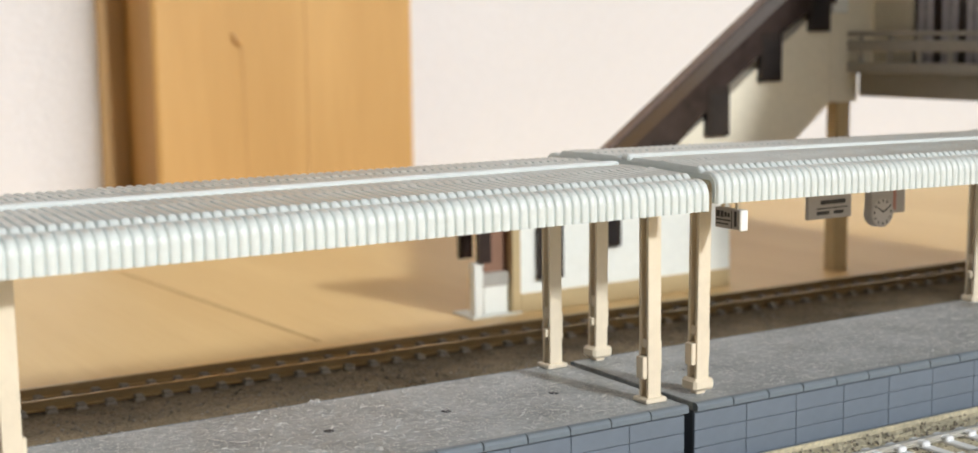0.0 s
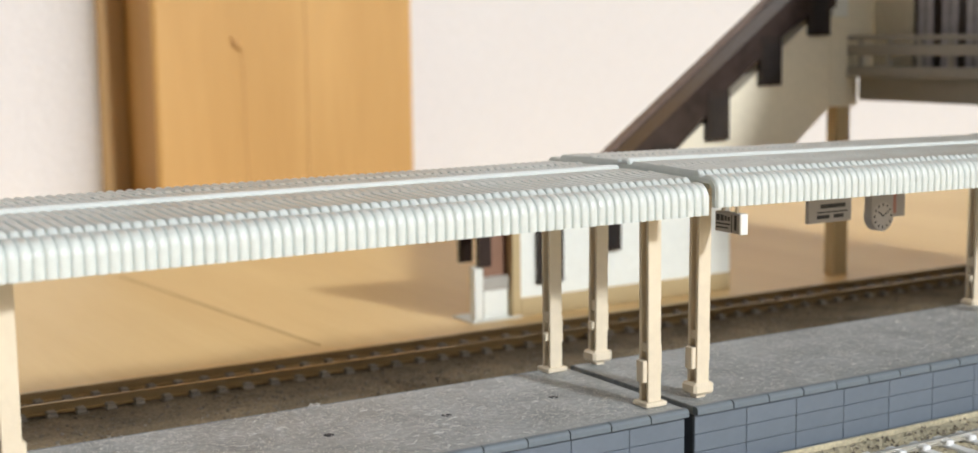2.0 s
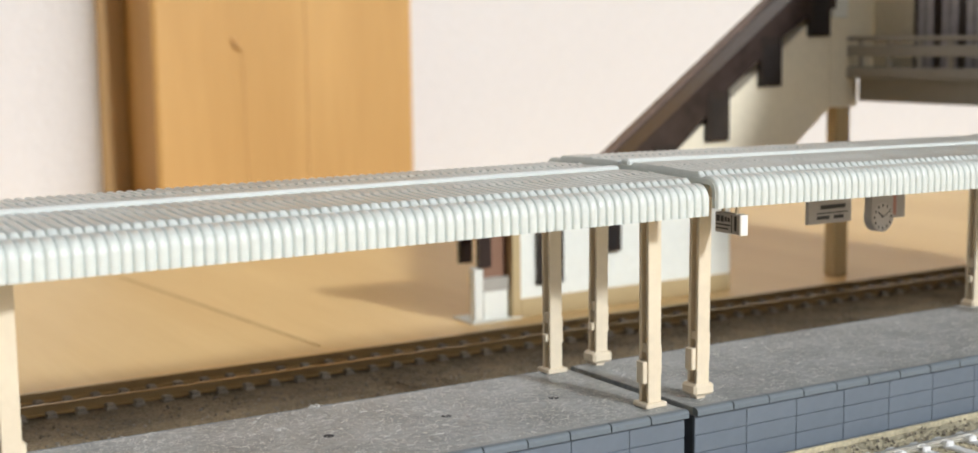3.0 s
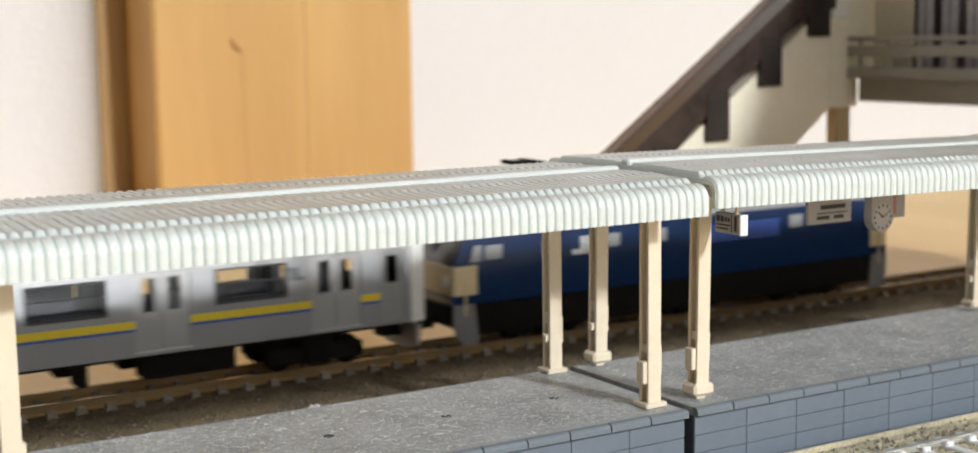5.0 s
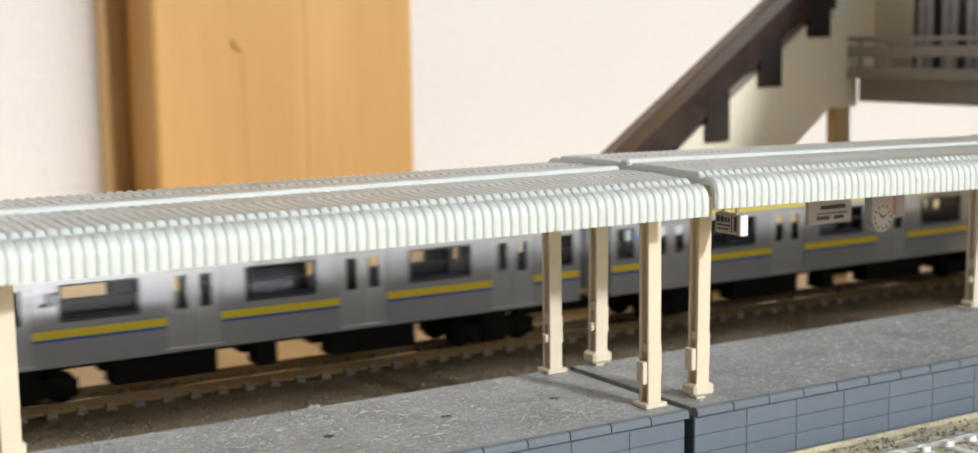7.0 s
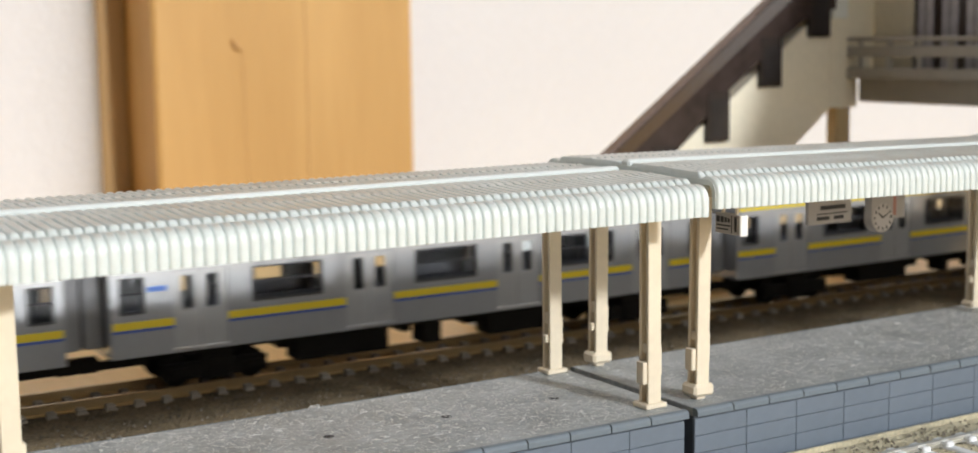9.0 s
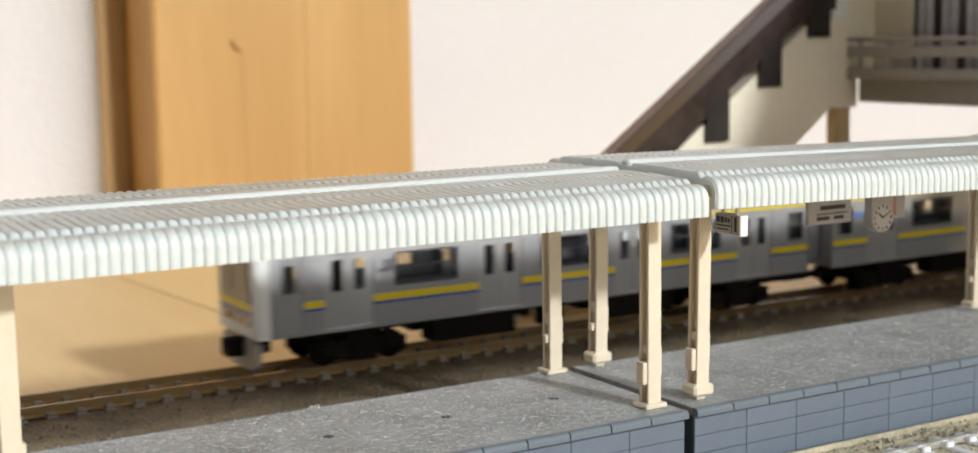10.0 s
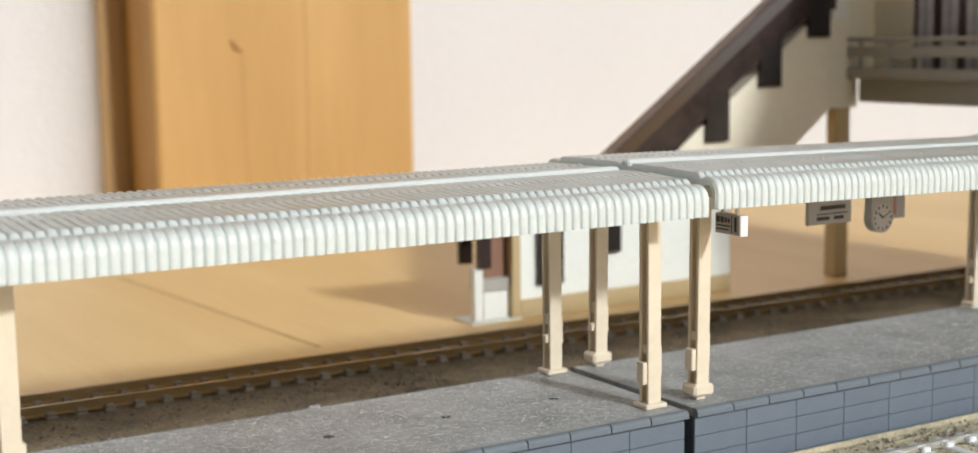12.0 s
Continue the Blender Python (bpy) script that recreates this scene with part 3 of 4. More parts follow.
for k in range(12):
    a = math.radians(30 * k)
    part("hour_mark", boxes((1.95 * math.sin(a) - 0.13, 1.95 * math.sin(a) + 0.13, -1.02, -0.94, 1.95 * math.cos(a) - 0.22, 1.95 * math.cos(a) + 0.22)), SIGN_INK, s)
for ang, ln, w in ((-52, 1.4, 0.15), (62, 1.8, 0.11)):
    bm = bmesh.new()
    a = math.radians(ang)
    tube(bm, (0, -1.02, 0), (ln * math.sin(a), -1.02, ln * math.cos(a)), w, w * 0.6, 6)
    part("clock_pointer", bm, SIGN_INK, s)

s = hung("notice_board", "grey hanging notice board with a faded red panel", "sign", (60.0, 14.2, PT))
part("panel", boxes((-2.9, 1.6, -0.35, 0.35, 21.6, 26.6), bevel=0.1), SIGN_SHADED, s)
part("red_panel", boxes((-2.3, -0.7, -0.42, -0.33, 22.2, 25.9)), SIGN_PINK, s, "faded red panel")
part("hanger", boxes((-0.2, 0.2, -0.2, 0.2, 26.5, 32.4)), POST, s)


# ---------------------------------------------------------------- footbridge station
def footbridge_stairs():
    t = thing("station_stairs", "covered footbridge stairway, cream walls under dark brown sides", "stairway", "", (0, 128, PT))
    y1 = 8.6
    part("foundation", boxes((54, 120, 0, y1, -14.5, -9.7), bevel=0.2), STATION_BASE, t, "tan plinth")
    bm = bmesh.new()
    prism(bm, [(54, -9.7), (120, -9.7), (120, 16), (91, 16), (81, 8.5), (54, 8.5)], 1, 0.3, y1 - 0.3)
    part("wall", bm, STATION_SUNLIT, t, "cream lower wall, coloured whiter for sunlight")
    bm = bmesh.new()
    prism(bm, [(91, 16), (120, 16), (141.4, 22.2), (155, 32.7), (155, 58), (150, 58), (101, 23.2)], 1, 0.3, y1 - 0.3)
    part("wall", bm, STATION_CREAM, t, "cream upper wall")
    for y in (-0.9, y1 - 0.5):
        bm = bmesh.new()
        prism(bm, [(41.8, -1), (45.2, -1), (45.2, 8), (80, 8), (100.7, 23.6), (118.2, 38.9), (136.4, 52.0), (147, 58.4), (156, 60), (156, 73.2), (80.1, 18.2), (71.6, 12), (41.8, 12)], 1, y, y + 1.4)
        part("side_panel", bm, STATION_BROWN, t, "dark brown stairway side")
    bm = bmesh.new()
    prism(bm, [(41, 12), (71.6, 12), (80.1, 18.2), (156, 73.2), (156, 74.8), (79.5, 19.4), (71, 13.3), (41, 13.3)], 1, -1.8, 9.0)
    part("roof", bm, STATION_BROWN, t, "dark brown sloping roof")
    # strip added on the far edge, the roof's sheen put into its paler brown
    bm = bmesh.new()
    prism(bm, [(41, 12.6), (71.4, 12.6), (79.9, 18.8), (156, 74.0), (156, 75.3), (79.3, 19.9), (70.8, 13.8), (41, 13.8)], 1, 6.0, 9.3)
    part("roof_edge", bm, ROOF_SHEEN, t, "strip along the roof, paler brown for glancing light")
    for x, z in ((58.5, -6.6), (76.0, -0.4), (93.5, 12.4), (111.0, 25.7), (129.0, 39.4), (146.4, 52.4)):
        w = part("window", boxes((x, x + 7.5, -1.1, 0.5, z, z + (15 if x < 70 else 13)), bevel=0.15), STATION_DARK, t, "tall dark stairway window")
        part("pane", boxes((x + 1.2, x + 6.3, -1.25, -1.05, z + 1.2, z + (13 if x < 70 else 11))), DARK_GLASS, w)
    part("gate_post", boxes((41, 43.4, 0, 2.4, -14.5, -1), bevel=0.15), STATION_WHITE, t, "white corner post")
    part("corner_post", boxes((51.5, 53.9, -0.3, 2.2, -14.5, 8.2), bevel=0.15), STATION_BASE, t, "tan corner post")
    part("kick_wall", boxes((44.5, 51.4, 1.6, 3.0, -14.5, -7.2), bevel=0.15), STATION_WHITE, t, "low white wall beside the steps")
    part("ledge", boxes((43.4, 51.4, 1.2, 4.4, -7.2, -4.0), bevel=0.15), STATION_GREY, t, "grey ledge")
    part("landing", boxes((40, 54, -0.5, y1 + 0.5, -14.5, -13.9), bevel=0.1), STATION_WHITE, t)
    part("back_panel", boxes((45.3, 53.9, 3.0, 4.2, -4.2, 8), bevel=0.1), PANEL, t, "reddish brown panel inside")
    for k in range(4):
        part("step", boxes((46.4 + 1.9 * k, 54, 3.1, y1 - 1, -13.9 + 1.9 * k, -12.0 + 1.9 * k), bevel=0.1), STATION_WHITE, t)
    part("column", boxes((157.6, 163.0, 0, 4, -14.5, 32.9), bevel=0.3), STATION_BASE, t, "tan bridge column")
    part("corner_panel", boxes((155, 160.8, -0.6, 1.0, 57.4, 68), bevel=0.2), STATION_WHITE, t, "white corner panel")
    part("landing_wall", boxes((155.1, 165.5, 0.3, y1, 33, 80)), STATION_CREAM, t)
    part("landing_wall", boxes((165.5, 172, 0.4, y1, 41.2, 80)), STATION_CREAM, t)
    return t


def bridge_house():
    """The station over the tracks; its long side looks along the track, the gallery in front of it."""
    t = thing("overhead_station", "cream overhead station building with grey gallery across the tracks", "station", "", (165.7, 0, PT))
    part("deck", boxes((0, 70, -90, 128, 34.4, 41.0), bevel=0.25), STATION_GREY, t, "grey bridge deck")
    bm = bmesh.new()
    for a, b in ((113.5, 127.5), (36.5, 40), (-90, -37)):
        box(bm, 5.0, 70, a, b, 42, 84)
    # upper walls and roof are out of view, raised to shade the stairs
    box(bm, 5.0, 70, -90, 127.5, 66, 110)
    box(bm, 20.0, 70, -90, 127.0, 44, 70)
    part("wall", bm, STATION_CREAM, t, "cream outer wall")
    part("roof", boxes((-3, 74, -94, 131, 110, 113), bevel=0.4), STATION_GREY, t)
    for k in range(17):
        y = 105.2 - 8.2 * k
        if y < 36:
            y -= 4
        w = part("window", boxes((5.5, 6.7, y, y + 8.0, 41.1, 66), bevel=0.15), STATION_BROWN, t, "tall window in a brown frame")
        part("pane", boxes((5.2, 5.6, y + 1.4, y + 3.8, 42.4, 64.5), (5.2, 5.6, y + 4.3, y + 6.6, 42.4, 64.5)), HOUSE_PANE, w)
    g = part("gallery", boxes((-4.2, 0.3, -90, 135, 41.0, 43.9), bevel=0.2), STATION_GREY, t, "grey gallery")
    for z0, z1 in ((46.9, 49.9), (51.0, 52.3)):
        part("handrail", boxes((-4.2, -3.2, -90, 135, z0, z1), bevel=0.2), STATION_GREY, g)
        part("handrail", boxes((-4.2, 1.0, 134, 135, z0, z1), bevel=0.2), STATION_GREY, g)
    for k in range(24):
        y = 133.4 - 10.4 * k
        part("baluster", boxes((-4.1, -3.3, y, y + 1.3, 43.8, 51.5), bevel=0.1), STATION_GREY, g)
    part("column", boxes((14, 24, -88, -80, -14.5, 36.3), bevel=0.3), STATION_BASE, t)
    return t


footbridge_stairs()
bridge_house()


# ---------------------------------------------------------------- trains
HALF = 65.4
NOSE = 68.0
DOORS = (-49.3, -16.4, 16.4, 49.3)


def bogie(t, x, spread=7.0):
    b = part("bogie", boxes((x - 9.5, x + 9.5, -7.4, -5.9, 1.6, 4.6), (x - 9.5, x + 9.5, 5.9, 7.4, 1.6, 4.6), (x - 3, x + 3, -7.6, 7.6, 3.5, 6.6),
                            (x - 2.4, x + 2.4, -8.0, -5.8, 1.2, 5.4), (x - 2.4, x + 2.4, 5.8, 8.0, 1.2, 5.4),
                            (x - 9.0, x - 5.0, -8.0, -6.0, 2.2, 3.8), (x + 5.0, x + 9.0, -8.0, -6.0, 2.2, 3.8), bevel=0.25), BLACK, t)
    for dx in (-spread, spread):
        bm = bmesh.new()
        for y in (-4.7, 4.7):
            tube(bm, (x + dx, y - 0.6, 2.85), (x + dx, y + 0.6, 2.85), 2.8, 2.8, 20)
        tube(bm, (x + dx, -4.7, 2.85), (x + dx, 4.7, 2.85), 0.6, 0.6, 8)
        part("wheelset", bm, BLACK, b)


def railcar(label, cab):
    """A four-door commuter car; with a cab at its rear (-x) end."""
    t = thing("train_car", label, "train car", "cars of the train")
    holes, mids = [], [(-6.75, 6.75), (-39.6, -26.1), (26.1, 39.6), (59.4, 63.6)]
    if not cab:
        mids.append((-63.6, -59.4))
    for a, b in mids:
        holes.append((a, b, 14.9, 21.0))
    openings = [(d - 5.0, d + 5.0, 7.9, 21.4) for d in DOORS]
    crew = [(-63.4, -58.6, 7.9, 21.4)] if cab else []
    x0 = -NOSE + 3.0 if cab else -HALF
    sides = {}
    for s in (-1, 1):
        sides[s] = part("side_wall", holed(bmesh.new(), x0, HALF, 7.2, 23.0, holes + openings + crew, min(s * 9.35, s * 8.6), max(s * 9.35, s * 8.6)), SILVER, t, "silver side wall")
    part("end_wall", boxes((HALF - 0.8, HALF, -8.59, 8.59, 7.2, 23.0)), SILVER, t)
    if not cab:
        part("end_wall", boxes((x0, x0 + 0.8, -8.59, 8.59, 7.2, 23.0)), SILVER, t)
    part("car_floor", boxes((x0 + 0.8, HALF - 0.8, -8.59, 8.59, 7.2, 8.0)), SEAT, t)
    bm = bmesh.new()
    arc = [(-9.35, 23.0)] + [(-9.0 * math.cos(a), 23.2 + 1.9 * math.sin(a)) for a in [math.pi * k / 14 for k in range(1, 14)]] + [(9.35, 23.0), (8.6, 22.6), (-8.6, 22.6)]
    prism(bm, arc, 0, x0, HALF)
    part("roof", bm, ROOF_GREY, t, "grey arched roof", smooth=True)
    part("air_conditioner", boxes((-11, 11, -6.2, 6.2, 24.2, 26.6), bevel=0.5), ROOF_GREY, t)
    # stripes between the doors
    runs = [(-44.3, -21.4), (-11.4, 11.4), (21.4, 44.3), (54.3, HALF - 0.3)]
    runs.append((-58.3, -54.4) if cab else (-HALF + 0.3, -54.3))
    for s in (-1, 1):
        for a, b in runs:
            y = (s * 9.33, s * 9.43)
            part("yellow_stripe", boxes((a, b, min(y), max(y), 12.15, 13.5)), YELLOW, sides[s], "yellow stripe")
            part("blue_stripe", boxes((a, b, min(y), max(y), 11.6, 12.12)), BLUE, sides[s], "thin blue stripe")
        y = (s * 9.33, s * 9.43)
        part("cant_stripe", boxes((x0 + 1, HALF - 0.3, min(y), max(y), 22.35, 23.0)), YELLOW, sides[s], "yellow stripe under the roof")
        for d in DOORS:
            yy = (min(s * 9.1, s * 8.7), max(s * 9.1, s * 8.7))
            for e in (-1, 1):
                bm = bmesh.new()
                xa, xb = sorted((d + e * 0.06, d + e * 5.0))
                wa, wb = sorted((d + e * 1.15, d + e * 3.4))
                holed(bm, xa, xb, 7.9, 21.4, [(wa, wb, 14.7, 20.6)], *yy)
                dr = part("door", bm, DOOR, t, "brushed sliding door leaf")
                pane = part("pane", boxes((wa - 0.1, wb + 0.1, s * 8.9 - 0.1, s * 8.9 + 0.1, 14.6, 20.7)), GLASS, dr)
                pane.visible_shadow = False
            part("door_sill", boxes((d - 5.1, d + 5.1, min(s * 9.0, s * 9.5), max(s * 9.0, s * 9.5), 7.3, 7.95), bevel=0.1), DOOR, t)
        for a, b in mids:
            w = part("window", boxes((a - 0.1, a + 0.35, s * 9.0 - 0.42, s * 9.0 + 0.42, 14.8, 21.1), (b - 0.35, b + 0.1, s * 9.0 - 0.42, s * 9.0 + 0.42, 14.8, 21.1),
                                     (a, b, s * 9.0 - 0.42, s * 9.0 + 0.42, 14.7, 15.1), (a, b, s * 9.0 - 0.42, s * 9.0 + 0.42, 20.8, 21.1),
                                     (a, b, s * 9.0 - 0.3, s * 9.0 + 0.3, 18.1, 18.4)), SEAT, t, "dark-framed window")
            pane = part("pane", boxes((a, b, s * 8.95 - 0.1, s * 8.95 + 0.1, 14.9, 21.0)), GLASS, w)
            pane.visible_shadow = False
        if not cab:
            part("blue_mark", boxes((-58.8, -55.4, min(y), max(y), 18.4, 19.3)), MARK_BLUE, sides[s], "small blue mark")
        if cab:
            part("logo_mark", boxes((-42.9, -41.5, min(y), max(y), 17.6, 18.2), (-41.9, -41.3, min(y), max(y), 17.6, 20.0), (-40.9, -39.5, min(y), max(y), 19.4, 20.0), (-40.9, -40.3, min(y), max(y), 17.6, 20.0)), LOGO, sides[s], "small dark grey mark")
            a, b = crew[0][0], crew[0][1]
            yy = (min(s * 9.1, s * 8.7), max(s * 9.1, s * 8.7))
            bm = bmesh.new()
            holed(bm, a, b, 7.9, 21.4, [(a + 1.2, b - 1.2, 15.2, 20.4)], *yy)
            part("crew_door", bm, ROOF_GREY, t, "grey crew door")
    for x in (-32.1, 0, 32.1):
        part("seat_bench", boxes((x - 10.5, x + 10.5, -8.4, -4.6, 8, 11.2), (x - 10.5, x + 10.5, 4.6, 8.4, 8, 11.2), (x - 10.5, x + 10.5, -8.5, -7.4, 11, 15.6), (x - 10.5, x + 10.5, 7.4, 8.5, 11, 15.6),
                                 (x - 10.8, x - 10.2, -8.4, -4.6, 8, 18), (x + 10.2, x + 10.8, -8.4, -4.6, 8, 18), (x - 10.8, x - 10.2, 4.6, 8.4, 8, 18), (x + 10.2, x + 10.8, 4.6, 8.4, 8, 18), bevel=0.2), SEAT, t)
    part("motor_block", boxes((-3.2, 8.0, -2.4, 2.4, 8, 19.5), bevel=0.3), SEAT, t)
    bogie(t, -46)
    bogie(t, 46)
    part("underframe", boxes((-60, 60, -7.8, 7.8, 6.4, 7.3)), BLACK, t)
    for a, b in ((-31, -12), (-4.5, -0.5), (10, 28)):
        part("equipment_box", boxes((a, b, -7.9, -3.0, 2.4, 6.6), (a + 1, b - 1, 3.0, 7.9, 2.6, 6.6), bevel=0.2), BLACK, t)
    for x in ((HALF,) if cab else (-HALF, HALF)):
        s = 1 if x > 0 else -1
        part("gangway", boxes((min(x, x + s * 3.6), max(x, x + s * 3.6), -5.2, 5.2, 8.6, 21.6), bevel=0.3), SKIRT, t)
        part("coupler", boxes((min(x, x + s * 3.75), max(x, x + s * 3.75), -1.2, 1.2, 3.6, 6.2), (min(x - s * 8, x), max(x - s * 8, x), -1.0, 1.0, 3.8, 5.2), bevel=0.2), BLACK, t)
    if cab:
        f = -NOSE
        bm = bmesh.new()
        ring = [(-9.35, 7.2), (9.35, 7.2), (9.35, 22.6), (8.4, 24.0), (5, 24.9), (-5, 24.9), (-8.4, 24.0), (-9.35, 22.6)]
        outer = [bm.verts.new(Vector((f + 3.1, y, z)) * MM) for y, z in ring]
        mid = [bm.verts.new(Vector((f + 0.7, y, z)) * MM) for y, z in ring]
        front = [bm.verts.new(Vector((f, y * 0.94, 7.4 + (z - 7.2) * 0.975)) * MM) for y, z in ring]
        n = len(ring)
        for p, q in ((outer, mid), (mid, front)):
            for i in range(n):
                bm.faces.new((p[i], p[(i + 1) % n], q[(i + 1) % n], q[i]))
        bm.faces.new(front)
        bmesh.ops.recalc_face_normals(bm, faces=bm.faces)
        face = part("cab_front", bm, WHITE, t, "white moulded cab end", smooth=False)
        part("mask", boxes((f - 0.15, f + 0.3, -7.4, 7.4, 9.4, 22.6), bevel=0.14), CAB_BLACK, face, "glossy black cab mask")
        part("windscreen", boxes((f - 0.22, f + 0.2, -6.9, -1.0, 15.2, 21.4), (f - 0.22, f + 0.2, 1.0, 6.9, 15.2, 21.4), bevel=0.05), DARK_GLASS, face)
        part("yellow_stripe", boxes((f - 0.24, f + 0.2, -7.4, 7.4, 12.4, 13.7)), YELLOW, face, "yellow stripe")
        part("blue_stripe", boxes((f - 0.23, f + 0.2, -7.4, 7.4, 11.8, 12.4)), BLUE, face, "blue stripe")
        for y in (-5.6, 5.6):
            bm = bmesh.new()
            tube(bm, (f - 0.3, y, 10.4), (f + 0.2, y, 10.4), 0.75, 0.75, 16)
            part("headlight", bm, BRIGHT_WHITE, face)
            bm = bmesh.new()
            tube(bm, (f - 0.3, y * 0.72, 10.4), (f + 0.2, y * 0.72, 10.4), 0.6, 0.6, 16)
            part("tail_light", bm, RED, face, "red tail lamp")
        bm = bmesh.new()
        prism(bm, [(-8.6, 6.4), (8.6, 6.4), (8.0, 2.2), (4.5, 1.0), (-4.5, 1.0), (-8.0, 2.2)], 0, f + 0.6, f + 1.6)
        part("skirt", bm, STATION_GREY, t, "light grey skirt below the cab")
        part("coupler", boxes((f - 2.6, f + 6, -1.7, 1.7, 3.2, 6.6), bevel=0.3), BLACK, t)
    return t


def locomotive():
    t = thing("electric_locomotive", "dark blue model electric locomotive with cream ends and black underframe", "locomotive")
    h = 58.5
    bm = bmesh.new()
    box(bm, -h + 3, h - 3, -9.3, 9.3, 8.8, 22.3, 0.3)
    body = part("body", bm, LOCO_BLUE, t, "deep blue body")
    bm = bmesh.new()
    prism(bm, [(-9.2, 22.2), (-7.2, 23.9), (7.2, 23.9), (9.2, 22.2)], 0, -h + 3.5, h - 3.5)
    part("roof", bm, ROOF_GREY, t)
    for s in (-1, 1):
        bm = bmesh.new()
        prism(bm, [(s * (h - 3.2), 9.0), (s * h, 9.0), (s * h, 16.7), (s * (h - 2.4), 22.4), (s * (h - 3.2), 22.4)], 1, -9.3, 9.3)
        nose = part("nose", bm, LOCO_BLUE, t)
        part("cream_panel", boxes((min(s * (h - 0.5), s * (h + 0.2)), max(s * (h - 0.5), s * (h + 0.2)), -9.42, 9.42, 11.0, 16.8), bevel=0.25), LOCO_CREAM, nose, "cream panel across the end")
        for y in (-9.44, 9.28):
            part("cream_panel", boxes((min(s * (h - 5.2), s * (h - 0.2)), max(s * (h - 5.2), s * (h - 0.2)), y, y + 0.16, 11.0, 16.8)), LOCO_CREAM, nose, "cream panel round the cab corner")
        bm = bmesh.new()
        prism(bm, [(s * (h - 0.6), 17.2), (s * (h + 0.05), 17.0), (s * (h - 1.75), 21.6), (s * (h - 2.5), 21.6)], 1, -8.4, 8.4)
        part("windscreen", bm, DARK_GLASS, nose)
        part("front_pillar", boxes((min(s * (h - 1.9), s * (h - 0.6)), max(s * (h - 1.9), s * (h - 0.6)), -0.5, 0.5, 16.8, 21.8)), LOCO_BLUE, nose)
        for y in (-6.4, 6.4):
            bm = bmesh.new()
            tube(bm, (s * (h - 0.2), y, 13.6), (s * (h + 0.5), y, 13.6), 1.3, 1.2, 20)
            part("headlight", bm, BRIGHT_WHITE, nose)
        for y in (-9.45, 9.2):
            bm = bmesh.new()
            prism(bm, [(s * (h - 3.6), 17.4), (s * (h - 6.2), 17.4), (s * (h - 6.2), 20.6), (s * (h - 4.7), 20.6)], 1, y, y + 0.25)
            part("cab_window", bm, LOCO_PANE, nose, "pale cab side window")
        bm = bmesh.new()
        prism(bm, [(s * (h - 4.5), 9.2), (s * (h + 0.1), 9.2), (s * (h + 0.1), 4.6), (s * (h - 1.5), 1.2), (s * (h - 5.5), 1.2)], 1, -9.5, -8.9)
        part("plough", bm, SKIRT, t, "dark grey end skirt")
        part("buffer_beam", boxes((min(s * (h - 6), s * (h - 0.3)), max(s * (h - 6), s * (h - 0.3)), -9.0, 9.0, 4.6, 8.95), bevel=0.3), BLACK, t)
        part("coupler", boxes((min(s * h, s * (h + 3)), max(s * h, s * (h + 3)), -1.2, 1.2, 3.6, 6.2), bevel=0.2), BLACK, t)
        part("grab_rail", boxes((min(s * (h - 2.6), s * (h - 2.2)), max(s * (h - 2.6), s * (h - 2.2)), -9.7, -9.2, 7, 14)), LOCO_CREAM, t)
    for x in (-49.5, -36.0, -20.9, -8.6, 30.0, 54.0):
        part("side_window", boxes((x - 2.0, x + 2.0, -9.5, -9.2, 17.6, 20.4), (x - 2.0, x + 2.0, 9.2, 9.5, 17.6, 20.4), bevel=0.12), LOCO_PANE, body, "pale side window")
    part("maker_mark", boxes((-30.8, -27.8, -9.42, -9.25, 16.8, 17.8), (-28.6, -27.6, -9.42, -9.25, 16.8, 20.4), (-27.2, -24.2, -9.42, -9.25, 19.4, 20.4), (-27.2, -26.2, -9.42, -9.25, 16.8, 20.4), (-26.2, -24.4, -9.42, -9.25, 17.6, 18.4)), WHITE, body, "white painted mark")
    part("louvre", boxes(*[(4 + 0, 25, -9.42, -9.2, 16.2 + 0.8 * k, 16.7 + 0.8 * k) for k in range(5)]), BLUE, body)
    for x in (-36, 0, 36):
        bogie(t, x)
    part("underframe", boxes((-54, 54, -8.8, 8.8, 2.6, 9.0), bevel=0.2), BLACK, t)
    part("pantograph", boxes((22, 38, -5, -4.4, 24.6, 25.3), (22, 38, 4.4, 5, 24.6, 25.3), (25, 35, -0.4, 0.4, 25.4, 26.1), (25, 25.8, -5, 5, 23.8, 26.3), (34.2, 35, -5, 5, 23.8, 26.3), bevel=0.1), BLACK, t, "folded black pantograph")
    bm = bmesh.new()
    for y in (-4, 4):
        for a, b in (((-42, y, 24), (-46, y, 30)), ((-46, y, 30), (-37.5, y * 0.6, 35.0)), ((-31, y, 24), (-27, y, 30)), ((-27, y, 30), (-35.5, y * 0.6, 35.0))):
            tube(bm, a, b, 0.35, 0.35, 8)
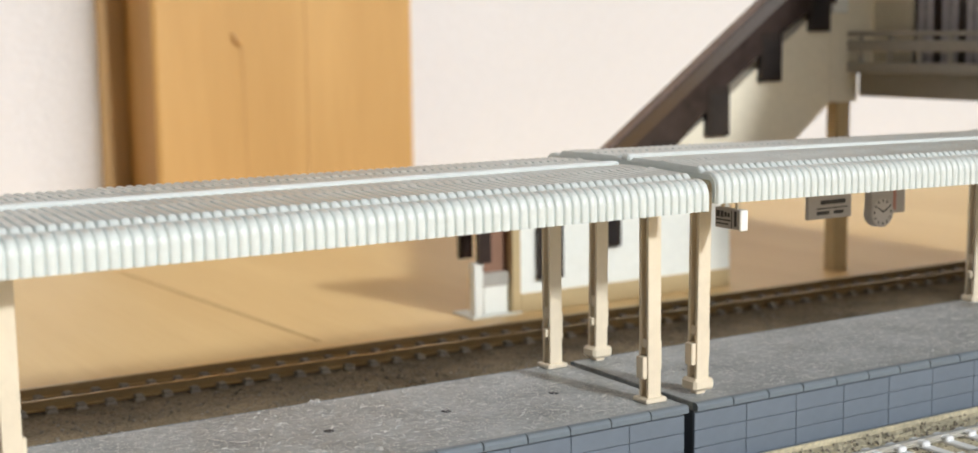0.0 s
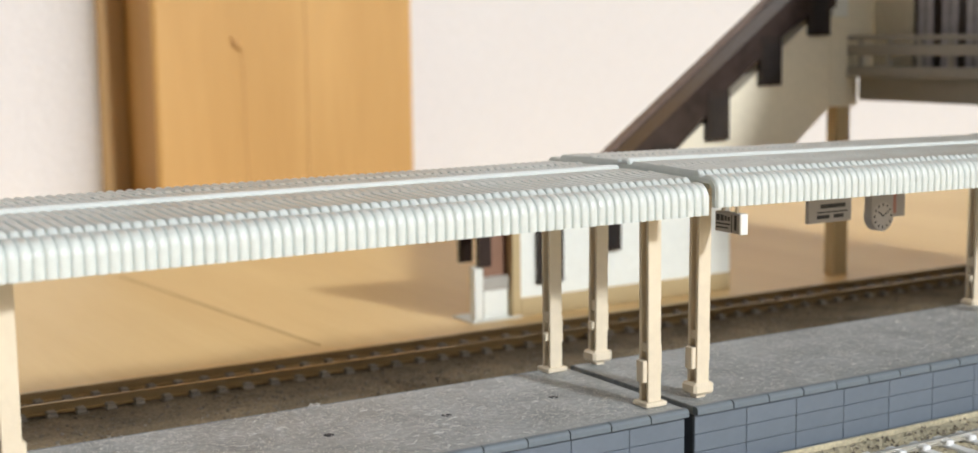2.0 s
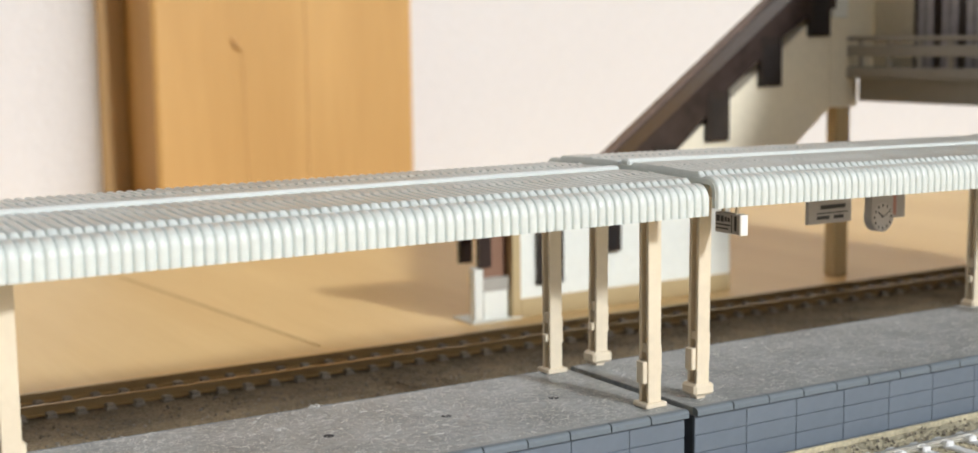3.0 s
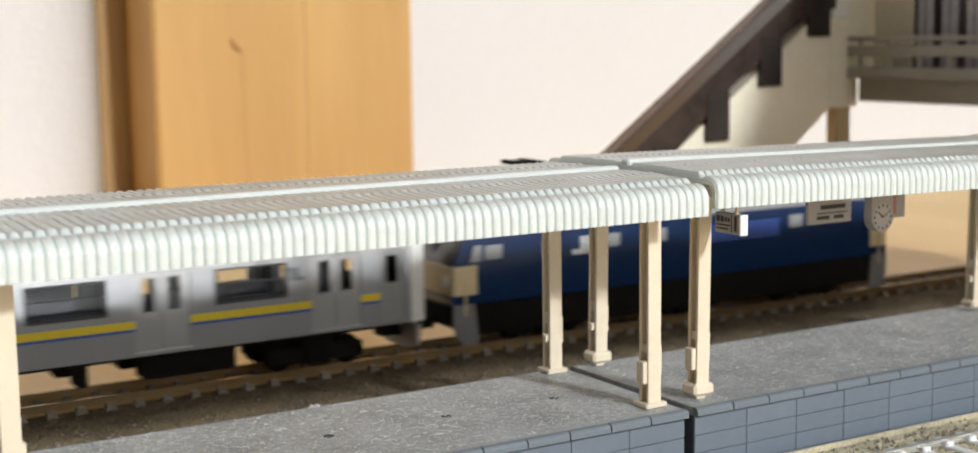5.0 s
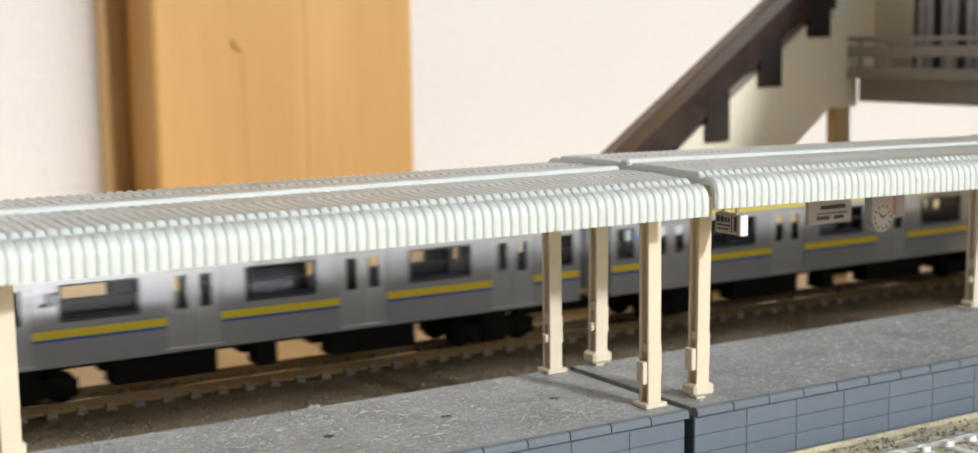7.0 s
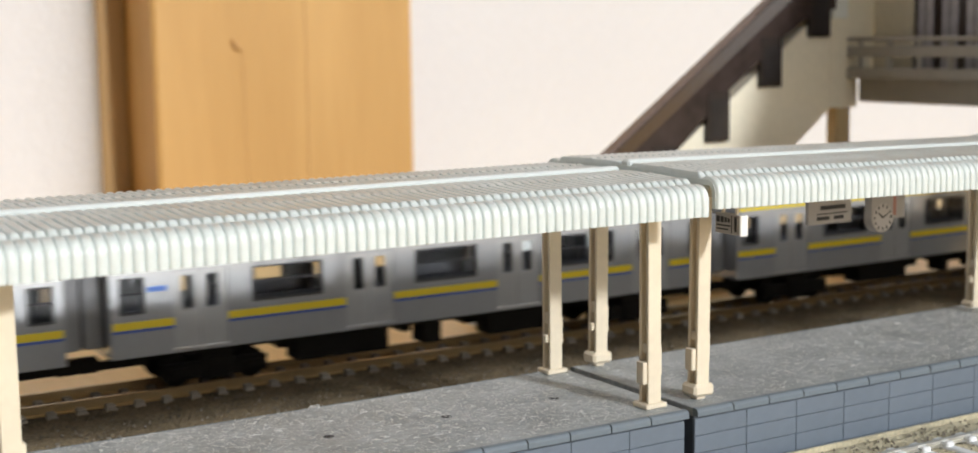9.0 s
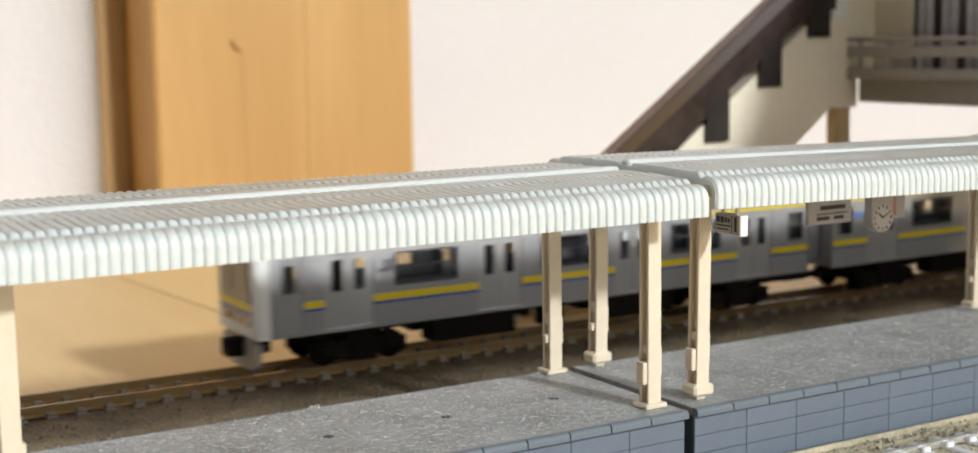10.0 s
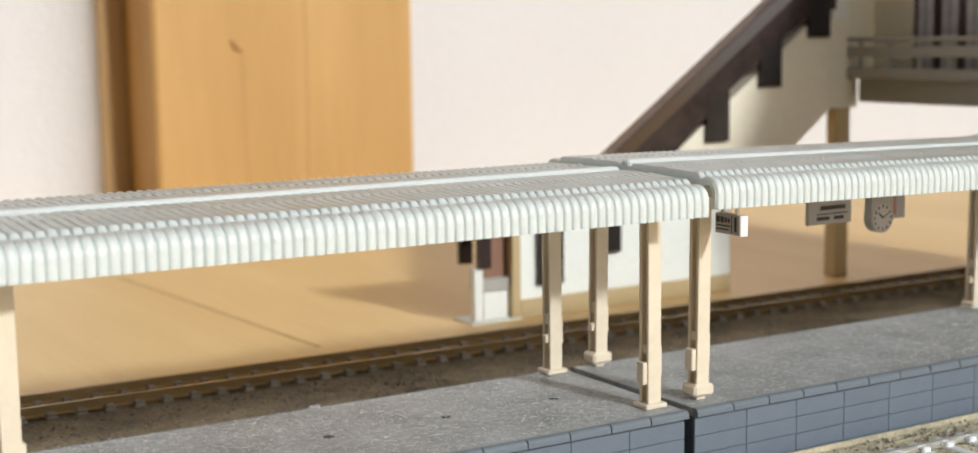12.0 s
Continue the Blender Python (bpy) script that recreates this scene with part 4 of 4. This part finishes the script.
    for x in (-38.5, -34.5):
        box(bm, x - 0.6, x + 0.6, -4.6, 4.6, 34.9, 35.8, 0.2)
    box(bm, -43, -30, -5, 5, 23.6, 24.6, 0.2)
    part("pantograph", bm, BLACK, t, "raised black pantograph")
    return t


loco = locomotive()
cab_a = railcar("silver commuter car with yellow and blue stripes and a cab", True)
mid_a = railcar("silver intermediate commuter car with yellow and blue stripes", False)
FACE = pose(0, 0, 0, 0, 0, 180)
cab_b = copy_thing(cab_a, Matrix())
mid_b = copy_thing(mid_a, Matrix())
cab_c = copy_thing(cab_a, Matrix())
cab_d = copy_thing(cab_a, Matrix())

PITCH_CARS = 138.4
# where each one's middle stands before the leading car's front end, and whether it faces forward
LEAD = 0.0
TRAIN = [(loco, LEAD + 5.4 + 58.5 + 2.4, False), (cab_a, LEAD - 66.5, True), (mid_a, LEAD - 66.5 - PITCH_CARS, False), (cab_b, LEAD - 66.5 - 2 * PITCH_CARS, False),
         (cab_c, LEAD - 66.5 - 3 * PITCH_CARS, True), (mid_b, LEAD - 66.5 - 4 * PITCH_CARS, False), (cab_d, LEAD - 66.5 - 5 * PITCH_CARS, False)]


def lead_at(t):
    """Where the front of the leading car stands: it eases off a little, then speeds up, running slightly unevenly."""
    def curve(u):
        s = u - 7.5
        return 389.9 + 154.2 * s + 0.71 * s ** 2 + 0.62 * s ** 3
    uneven = np.interp(t, (4.8, 5.4, 6.0, 6.6, 7.2, 8.4, 9.0, 9.6, 10.2), (0.0, -1.2, 0.0, 1.6, 0.6, 0.0, 0.0, 1.6, 2.6))
    if t < 4.8:
        return curve(4.8) + 163.5 * (t - 4.8)
    if t > 10.8:
        return curve(10.8) + 176.0 * (t - 10.8) + uneven
    return curve(t) + uneven


def motions():
    for ob, x, turned in TRAIN:
        walk(ob, [(t, pose((x + lead_at(t)) * MM, FAR_TRACK * MM, RAIL * MM, 0, 0, 180 if turned else 0))
                  for t in (0.0, 2.4, 4.2, 4.8, 5.4, 6.0, 6.6, 7.2, 7.8, 8.4, 9.0, 9.6, 10.2, 10.8, 11.4, 12.0)])


motions()
